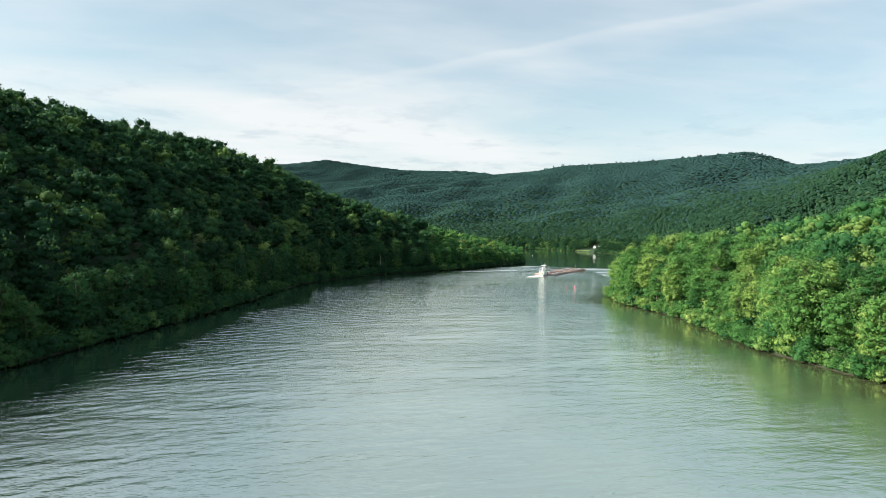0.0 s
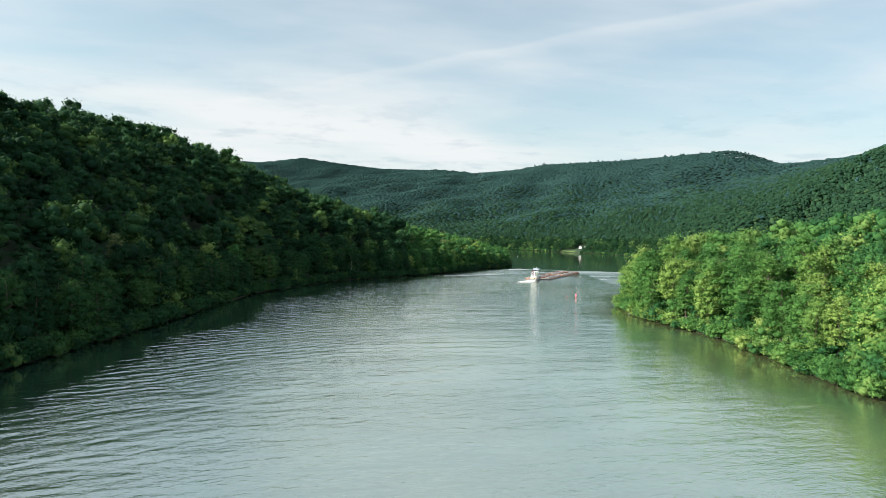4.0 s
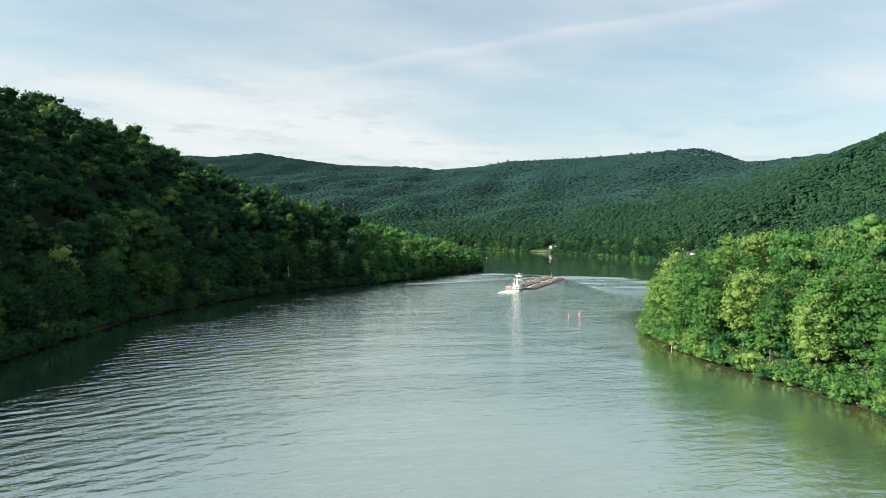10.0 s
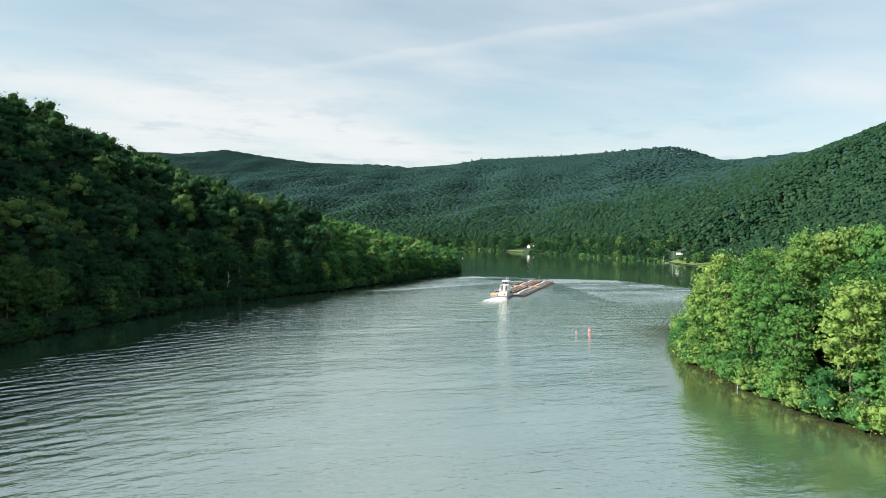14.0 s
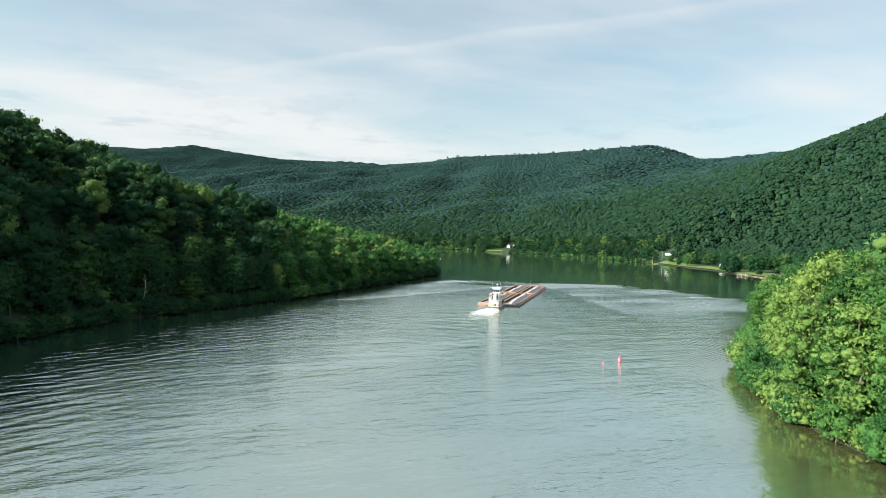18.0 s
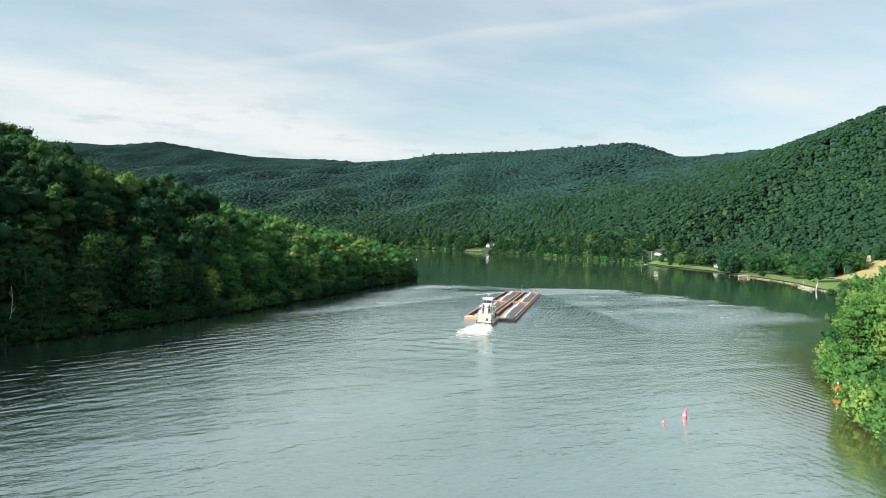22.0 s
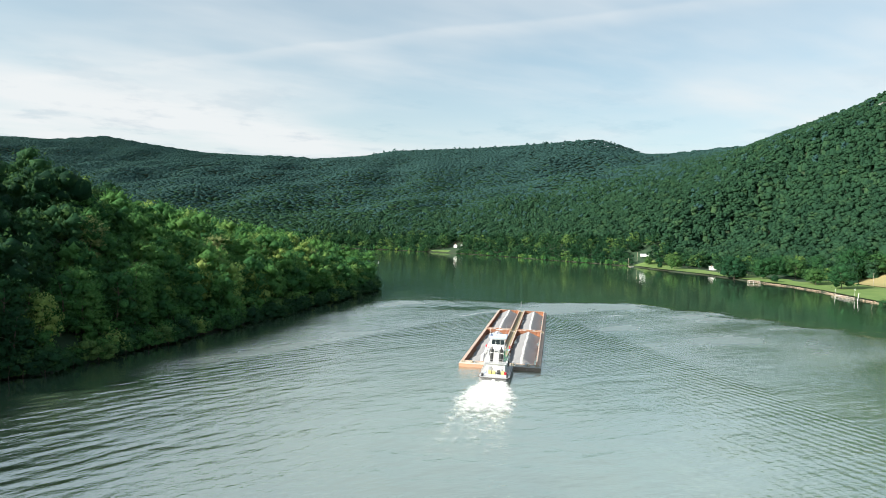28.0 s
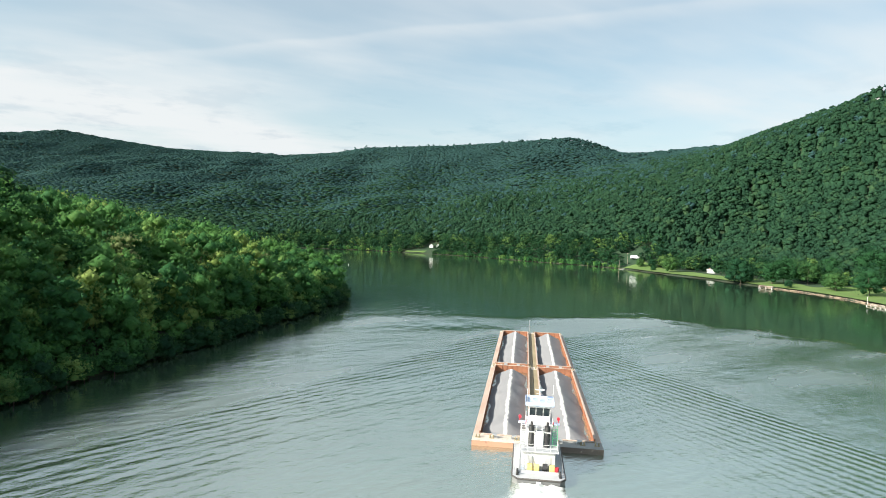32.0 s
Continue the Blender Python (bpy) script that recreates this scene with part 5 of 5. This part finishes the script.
for k in range(6, 9):                                       # pale cliff edge on the far rim
    g = np.random.default_rng(300 + k)
    co, tri = ICO2
    me = mesh_from("rock_outcrop", co * (1 + g.uniform(-0.25, 0.25, (len(co), 1))) * [g.uniform(4, 7), 3, g.uniform(2, 4)], tri)
    me.materials.append(LIMESTONE)
    px, py = (770 + 13 * k, 3318 - 9 * k) if k < 6 else (560 + 12 * k, 3250 + 5 * k)
    ob = new("rock_outcrop", me)
    ob.matrix_basis = pose(px, py, ground_at(px, py) + 9)
    tagged(ob, "pale cliff rock at the far wooded rim", "rock", "outcrops on the far rim")


# orange triangular daymark on a post at the east bank
ORANGE = surface("orange_board", (0.85, 0.13, 0.02), (0.75, 0.10, 0.02), 1.0, 0.5)
root = new("daymark")
root.matrix_basis = pose(207.5, 466.1, -0.6, 0, 0, -50)
tube_part("post", root, METAL, (0, 0, -1.5), (0, 0, 3.3), 0.09, 8)
bm = bmesh.new()
tri_a = [bm.verts.new(p) for p in ((-0.95, -0.14, 1.7), (0.95, -0.14, 1.7), (0, -0.14, 3.1))]
tri_b = [bm.verts.new((v.co.x, -0.10, v.co.z)) for v in tri_a]
bm.faces.new(tri_a)
bm.faces.new(tri_b[::-1])
for i in range(3):
    bm.faces.new((tri_a[i], tri_b[i], tri_b[(i + 1) % 3], tri_a[(i + 1) % 3]))
finish("board", bm, ORANGE, root, "bright orange triangular board")
tube_part("lantern", root, WHITE, (0, 0, 3.3), (0, 0, 3.75), 0.16, 10, "small white lantern")
box_part("solar_panel", root, GLASS, (0.2, 0.75, -0.1, 0.3, 3.3, 3.36))
tagged(root, "orange triangular daymark on a steel post by bank bushes", "marker")

# bare pale trunk leaning at the hill foot
bm = bmesh.new()
path = [(0, 0, -1.0), (0.9, 0, 4.0), (1.7, 0.1, 8.5), (1.9, 0.2, 12.5), (1.5, 0.2, 16.0)]
for k in range(4):
    limb(bm, path[k], path[k + 1], 0.19 - 0.035 * k, 0.19 - 0.035 * (k + 1))
for k, (dx, dy, dz) in enumerate(((1.3, -0.4, 1.6), (-1.1, 0.5, 1.8), (0.8, 0.6, 1.5))):
    a = Vector(path[2 + k % 2])
    limb(bm, a, a + Vector((dx, dy, dz)), 0.09, 0.03, 5)
snag = finish("dead_tree", bm, surface("bleached_bark", (0.40, 0.39, 0.35), (0.30, 0.29, 0.26), 2.0, 0.9))
snag.matrix_basis = pose(11.0, 558.5, 0.3)
tagged(snag, "slender bleached dead trunk leaning over the bank", "dead tree")

# ---------------------------------------------------------------- woods
MID = [crown_arrays(40 + k, 11, 40, 0.42, 16.0 + k, 9.4 + k % 3, 0.18, 0.72, simple=True, full=True) for k in range(5)]
EDGE = [crown_arrays(50 + k, 13, 42, 0.44, 15.0 + k, 9.0 + k % 3, 0.0, 0.60, depth=1.95, simple=True) for k in range(4)]
LOW = [crown_arrays(60 + k, 8, 17, 0.60, 14.0 + 1.1 * k, 9.4 + k % 3, 0.25, 0.64, depth=1.35, simple=True, full=True) for k in range(6)]


FAR = [canopy_arrays(80 + k, 13.0, 12.5 + k % 5, 1.5 + 0.35 * (k % 3), 6, 6, 1.0, 0.6, ((1.12, 1.9), (0.80, 0.42))) for k in range(7)]
def joined(a, b):
    """Two vertex and triangle arrays as one."""
    return np.concatenate([a[0], b[0]]), np.concatenate([a[1], b[1] + len(a[0])])


SLOPE = [joined(canopy_arrays(90 + k, 10.6, 11.0, 3.0, 6, 0, 1.0, 1.0, ((1.0, 3.4), (0.80, 0.42))),
                crown_arrays(210 + k, 5, 9, 0.75, 14.0 + k % 3, 9.4 + k % 4, 0.34, 0.92, depth=1.15, simple=True)) for k in range(9)]
BACK = [crown_arrays(190 + k, 22, 48, 0.40, 17.0 + k, 9.6 + k % 3, 0.05, 0.50, depth=1.7, simple=True) for k in range(4)]
pts = scatter(-420, 330, -60, 1010, 8.2, 11)
h, d, west, wet = heights(pts)
keep = ~wet & (d > 1.2) & (west | (pts[:, 1] < 640))
keep &= ~(~west & (d > 170)) & ~(west & (d > 360))
keep &= np.hypot(pts[:, 0] - 206, pts[:, 1] - 456) > 11      # trees left out so the camera sees the daymark
keep &= (d < 22) | in_sight(pts, h, 21.0, 8.0)
pts, h, d, west = pts[keep], h[keep], d[keep], west[keep]
near_d, _ = along(pts, FLIGHT)
rng = np.random.default_rng(5)
close = (d < 15) & (near_d < 330) & (pts[:, 1] > 60) & (pts[:, 1] < 930)
close |= ~west & (d < 30) & (pts[:, 1] > 180) & (pts[:, 1] < 520)
mid = ~close & (((near_d < 150) & (d < 90)) | (west & (pts[:, 0] > -30) & (near_d < 270) & (d < 120)))
low = ~close & ~mid
point = mid & west & (pts[:, 0] > 60)
forest("point_wood", "mixed trees on the low river point, green lightened for sunlight", pts[point], h[point], EDGE, 0.7, 1.35, LEAF_POINT_LIT, 20, True)
mid &= ~point
foot_row = mid & west & (d < 34)
forest("hillside_wood", "trees leafy to the ground along the hill foot, shade put into the green", pts[foot_row], h[foot_row], EDGE, 0.75, 1.3, LEAF_WOOD_SHADED, 25)
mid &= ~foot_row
forest("hillside_wood", "dense green broadleaf wood on the steep river hill", pts[mid & west], h[mid & west], MID, 0.62, 1.34, LEAF_WOOD_SHADED, 21, True)
forest("hillside_wood", "dense green broadleaf wood behind the low river point", pts[mid & ~west], h[mid & ~west], BACK, 0.95, 1.35, LEAF_POINT_LIT, 22)
forest("hillside_wood", "dense green broadleaf wood on the upper hill", pts[low & west & (pts[:, 0] < 60)], h[low & west & (pts[:, 0] < 60)], LOW, 0.72, 1.28, LEAF_WOOD_SHADED, 23, True)
inner = low & west & (pts[:, 0] >= 60)
forest("point_wood", "green trees inside the low river point, sunlight put into their colour", pts[inner], h[inner], EDGE, 0.7, 1.25, LEAF_POINT_LIT, 40, True)
forest("hillside_wood", "broadleaf wood behind the river bank, sunlight put into its green", pts[low & ~west], h[low & ~west], LOW, 0.8, 1.35, LEAF_POINT_LIT, 38, True)

KINDS = [make_tree("broadleaf_tree", 100 + k, 20 + 2 * (k % 3), 9.5 + (k % 2) * 1.5, (0.03, 0.0, 0.08)[k % 3], 44, 62, 0.34) for k in range(6)]
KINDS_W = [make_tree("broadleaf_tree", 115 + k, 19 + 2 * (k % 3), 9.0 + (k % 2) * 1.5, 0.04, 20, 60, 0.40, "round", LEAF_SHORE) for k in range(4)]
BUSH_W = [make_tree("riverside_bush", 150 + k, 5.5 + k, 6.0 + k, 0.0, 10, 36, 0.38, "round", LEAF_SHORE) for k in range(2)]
BUSH = [make_tree("riverside_bush", 130 + k, 5.5 + k, 6.0 + k, 0.0, 11, 45, 0.36) for k in range(3)]
KINDS_P = [make_tree("broadleaf_tree", 121 + k, 18 + 2 * (k % 3), 9.5 + (k % 2) * 1.5, 0.03, 26, 60, 0.38, "round", LEAF_TIP_LIT) for k in range(4)]
BUSH_P = [make_tree("riverside_bush", 155 + k, 5.5 + k, 6.0 + k, 0.0, 10, 40, 0.36, "round", LEAF_TIP_LIT) for k in range(2)]
for k in KINDS_P:
    tagged(k, "mid green broadleaf tree on the low point", "tree", "trees along the river")
for k in BUSH_P:
    tagged(k, "mid green bush overhanging the water at the point", "bush", "bushes along the river")
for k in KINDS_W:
    tagged(k, "broadleaf tree at the hill foot, shade put into its green", "tree", "trees along the river")
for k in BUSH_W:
    tagged(k, "leafy bush overhanging the water, shade put into its green", "bush", "bushes along the river")
for ob, text in [(k, "tall green broadleaf tree on the river bank") for k in KINDS] + [(k, "rounded leafy bush overhanging the water") for k in BUSH]:
    tagged(ob, text, "tree" if ob in KINDS else "bush", "trees along the river" if ob in KINDS else "bushes along the river")
used = set()


def place(kinds, i, x, y, z, s, a):
    src = kinds[i % len(kinds)]
    m = pose(x, y, z, 0, 0, a)
    if src.name in used:
        ob = copy_thing(src, m)
    else:
        ob = src
        used.add(src.name)
        ob.matrix_basis = m
    ob.scale = (s * random.uniform(0.9, 1.1), s * random.uniform(0.9, 1.1), s)
    return ob


order = np.argsort(near_d[close])[:290]
for i, (p, z, w) in enumerate(zip(pts[close][order], h[close][order], west[close][order])):
    place((KINDS_P if p[0] > 60 else KINDS_W) if w else KINDS, random.randrange(12), p[0], p[1], z - 0.4, random.uniform(0.72, 1.0) if w else random.uniform(0.78, 1.32), random.uniform(0, 360))
rest = np.argsort(near_d[close])[290:]
if len(rest):
    forest("hillside_wood", "green broadleaf trees along the shore", pts[close][rest], h[close][rest], EDGE, 0.85, 1.25, LEAF_POINT_LIT, 24)

# bushes hang over the water line on both sides
edge = []
for line, y0, y1 in ((LEFT_LINE, 50, 850), (RIGHT_LINE, 110, 520)):
    for i in range(len(line) - 1):
        a, b = line[i], line[i + 1]
        for t in np.arange(0, 1, 4.2 / np.hypot(*(b - a))):
            p = a + (b - a) * t + rng.uniform(-1.3, 1.3, 2) + 1.7 * np.array([b[1] - a[1], a[0] - b[0]]) / np.hypot(*(b - a))
            if y0 < p[1] < y1:
                edge.append(p)
edge = np.array(edge)
edge = edge[np.hypot(edge[:, 0] - 206, edge[:, 1] - 458) > 8]
edge = edge[np.argsort(along(edge, FLIGHT)[0])]
SHRUB = [crown_arrays(140 + k, 7, 38, 0.33, 5.5, 6.5, 0.0, 0.60, depth=1.8, simple=True, full=True) for k in range(3)]
low_pts = np.concatenate([edge[280:], edge + rng.uniform(-2.5, 2.5, edge.shape), edge[::2] + rng.uniform(-3, 3, (len(edge[::2]), 2))])
east = (low_pts[:, 0] > 100) & (low_pts[:, 1] < 560)
forest("shore_brush", "low brush along the water, green darkened for shade", low_pts[~east], np.full((~east).sum(), 0.2), SHRUB, 0.5, 1.1, LEAF_WOOD_SHADED, 26)
forest("shore_brush", "brush along the east bank, sunlight put into its bright green", low_pts[east], np.full(east.sum(), 0.2), SHRUB, 0.5, 1.1, LEAF_POINT_LIT, 36)
far_edge = []
for a, b in zip(RIGHT_LINE[2:16], RIGHT_LINE[3:17]):
    inland = np.array([a[1] - b[1], b[0] - a[0]]) / np.hypot(*(b - a))
    for t in np.arange(0, 1, 2.6 / np.hypot(*(b - a))):
        p = a + (b - a) * t + inland * rng.uniform(-2.5, 4.5)
        if not (640 < p[1] < 1088) and not lawn_clear(p[None])[0]:
            far_edge.append(p)
far_edge = np.array(far_edge)
half = rng.uniform(0, 1, len(far_edge)) < 0.5
forest("shore_brush", "low green brush along the far shore", far_edge[half], np.full(half.sum(), 0.1), SHRUB, 0.7, 1.5, LEAF_WOOD_SHADED, 27)
forest("shore_brush", "bright green brush along the far shore", far_edge[~half], np.full((~half).sum(), 0.1), SHRUB, 0.6, 1.3, LEAF_POINT_LIT, 37)
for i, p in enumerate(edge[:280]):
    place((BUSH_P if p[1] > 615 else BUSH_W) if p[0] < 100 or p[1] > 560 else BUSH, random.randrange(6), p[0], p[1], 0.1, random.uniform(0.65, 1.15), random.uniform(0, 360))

# undergrowth behind the first row of the east point
under = scatter(140, 330, 150, 560, 5.8, 17)
uh, ud, uw, uwet = heights(under)
sel = ~uwet & ~uw & (ud > 1) & (ud < 20)
forest("shore_brush", "bright green undergrowth below the bank trees", under[sel], uh[sel], SHRUB, 0.8, 1.5, LEAF_POINT_LIT, 28)

under = scatter(-120, 215, 100, 930, 6.2, 18)
uh, ud, uw, uwet = heights(under)
sel = ~uwet & uw & (ud > 1) & (ud < 26)
tip = under[:, 0] > 60
forest("shore_brush", "undergrowth below the hill foot trees, shade put into its colour", under[sel & ~tip], uh[sel & ~tip], SHRUB, 0.9, 1.7, LEAF_WOOD_SHADED, 29)
forest("shore_brush", "green undergrowth below the trees of the point", under[sel & tip], uh[sel & tip], SHRUB, 0.9, 1.7, LEAF_POINT_LIT, 39)

# pale trees that stand out of the point's wood
LEAF_PALE = leaf_material("leaf_pale", (0.12, 0.17, 0.062, 1), (0.17, 0.23, 0.085, 1), (0.24, 0.28, 0.12, 1), 0.35, grain_size=3.0)
PALE = [make_tree("pale_tree", 160 + k, 19 + 2 * k, 7.0 + 2 * k, 0.2, 18, 60, 0.34, "round", LEAF_PALE) for k in range(2)]
for i, (x, y, s) in enumerate(((24, 628, 0.9), (37, 634, 0.85), (66, 668, 1.1), (104, 712, 1.0), (128, 748, 1.0), (152, 772, 0.9), (-20, 600, 0.9), (-60, 470, 0.95), (-85, 350, 1.0))):
    ob = place(PALE, i, x, y, ground_at(x, y) - 0.4, s, 70 * i)
    tagged(ob, "pale yellowish tree standing out of darker woods", "tree", "pale trees in the wood")

# trees standing on the lawns
SHADE = [make_tree("shade_tree", 170 + k, 13.0, 13.0, 0.03, 26, 90, 0.34, "round", LEAF_SHORE, 1.8) for k in range(2)]
WILLOW = [make_tree("willow_tree", 175, 13.0, 15.0, 0.0, 28, 90, 0.34, "round", LEAF_SHORE, 1.95)]
for i, (kind, x, y, s) in enumerate(((WILLOW, 562, 890, 1.6), (SHADE, 570, 866, 1.35), (SHADE, 582, 864, 1.6), (SHADE, 594, 852, 1.4), (SHADE, 553, 838, 0.5), (SHADE, 560, 806, 1.0), (SHADE, 567, 815, 0.95),
                                     (SHADE, 543, 772, 1.4), (WILLOW, 614, 846, 1.5), (SHADE, 612, 812, 2.0), (SHADE, 624, 800, 1.5), (WILLOW, 474, 684, 0.75), (WILLOW, 482, 676, 0.8), (SHADE, 468, 690, 0.5),
                                     (SHADE, 606, 1062, 0.75), (SHADE, 614, 1052, 0.7), (SHADE, 634, 965, 0.8), (SHADE, 590, 1000, 1.2), (SHADE, 660, 845, 1.3), (SHADE, 650, 795, 1.0), (WILLOW, 596, 1030, 0.4))):
    ob = place(kind, i, x, y, ground_at(x, y) - 0.3, s, 40 * i)
    tagged(ob, "pale green willow on the riverside lawn" if kind is WILLOW else "rounded shade tree standing on the riverside lawn", "tree", "shade trees on the lawn")

# the far slopes, coarser with distance
def slope_wood(name, label, x0, x1, y0, y1, step, temps, lo, hi, seed, mat, test, even=0.0):
    p = scatter(x0, x1, y0, y1, step, seed)
    h, d, west, wet = heights(p)
    dc, place_ = along(p, CREST)
    keep = in_sight(p, h, 24.0, 2.0) & ~wet & ~west & (d > 1) & ~lawn_clear(p) & test(p, d, dc)
    forest(name, label, p[keep], h[keep], temps, lo, hi, mat, seed, True, even)


slope_wood("shore_wood", "green trees along the far river shore", 230, 700, 480, 1600, 8.5, [crown_arrays(70 + k, 6, 26, 0.8, 14.0 + k, 10.0, 0.0, 0.58, depth=1.8, simple=True) for k in range(4)], 0.7, 1.2, 31, LEAF_WOOD_SHADED, lambda p, d, dc: (d < 60))
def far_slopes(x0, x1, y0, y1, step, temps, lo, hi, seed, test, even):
    """Woods in two colours: haze painted in as bluish crowns, commoner up the valley."""
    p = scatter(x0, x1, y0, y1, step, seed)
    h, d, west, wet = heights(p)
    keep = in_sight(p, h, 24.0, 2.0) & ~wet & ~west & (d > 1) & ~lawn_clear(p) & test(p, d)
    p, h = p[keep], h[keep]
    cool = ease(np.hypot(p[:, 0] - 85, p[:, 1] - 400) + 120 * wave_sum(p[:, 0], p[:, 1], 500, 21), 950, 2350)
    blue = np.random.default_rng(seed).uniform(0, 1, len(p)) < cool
    for sel, mat, text in ((~blue, LEAF_FAR, "unbroken green wood on the valley side"), (blue, LEAF_RIDGE_HAZE, "green wood on the far ridge with haze blue in its colour")):
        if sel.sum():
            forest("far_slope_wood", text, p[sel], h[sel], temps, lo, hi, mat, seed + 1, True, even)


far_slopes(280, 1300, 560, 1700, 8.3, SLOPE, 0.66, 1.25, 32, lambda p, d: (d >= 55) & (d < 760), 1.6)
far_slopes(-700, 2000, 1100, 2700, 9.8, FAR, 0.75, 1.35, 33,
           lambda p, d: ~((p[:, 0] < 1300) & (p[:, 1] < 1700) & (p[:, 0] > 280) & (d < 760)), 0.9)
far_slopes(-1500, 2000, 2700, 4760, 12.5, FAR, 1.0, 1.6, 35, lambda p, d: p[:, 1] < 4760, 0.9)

# single taller trees along the rim of the far mountain
rim_pts = []
rng = np.random.default_rng(61)
for a, b in zip(CREST[8:13], CREST[9:14]):
    for t in np.arange(0, 1, 8.0 / np.hypot(*(b - a)[:2])):
        if rng.uniform() < 0.62:
            rim_pts.append((a + (b - a) * t)[:2] + rng.uniform(-16, 10, 2))
rim_pts = np.array(rim_pts)
RIM_TREE = [crown_arrays(180 + k, 6, 16, 1.0, 15.0 + 1.5 * k, 9.0 + k, 0.02, 0.7, depth=1.8, simple=True) for k in range(4)]
forest("rim_trees", "tall dark trees standing up from the far rim", rim_pts, heights(rim_pts)[0], RIM_TREE, 0.75, 1.15, LEAF_RIDGE_HAZE, 62)
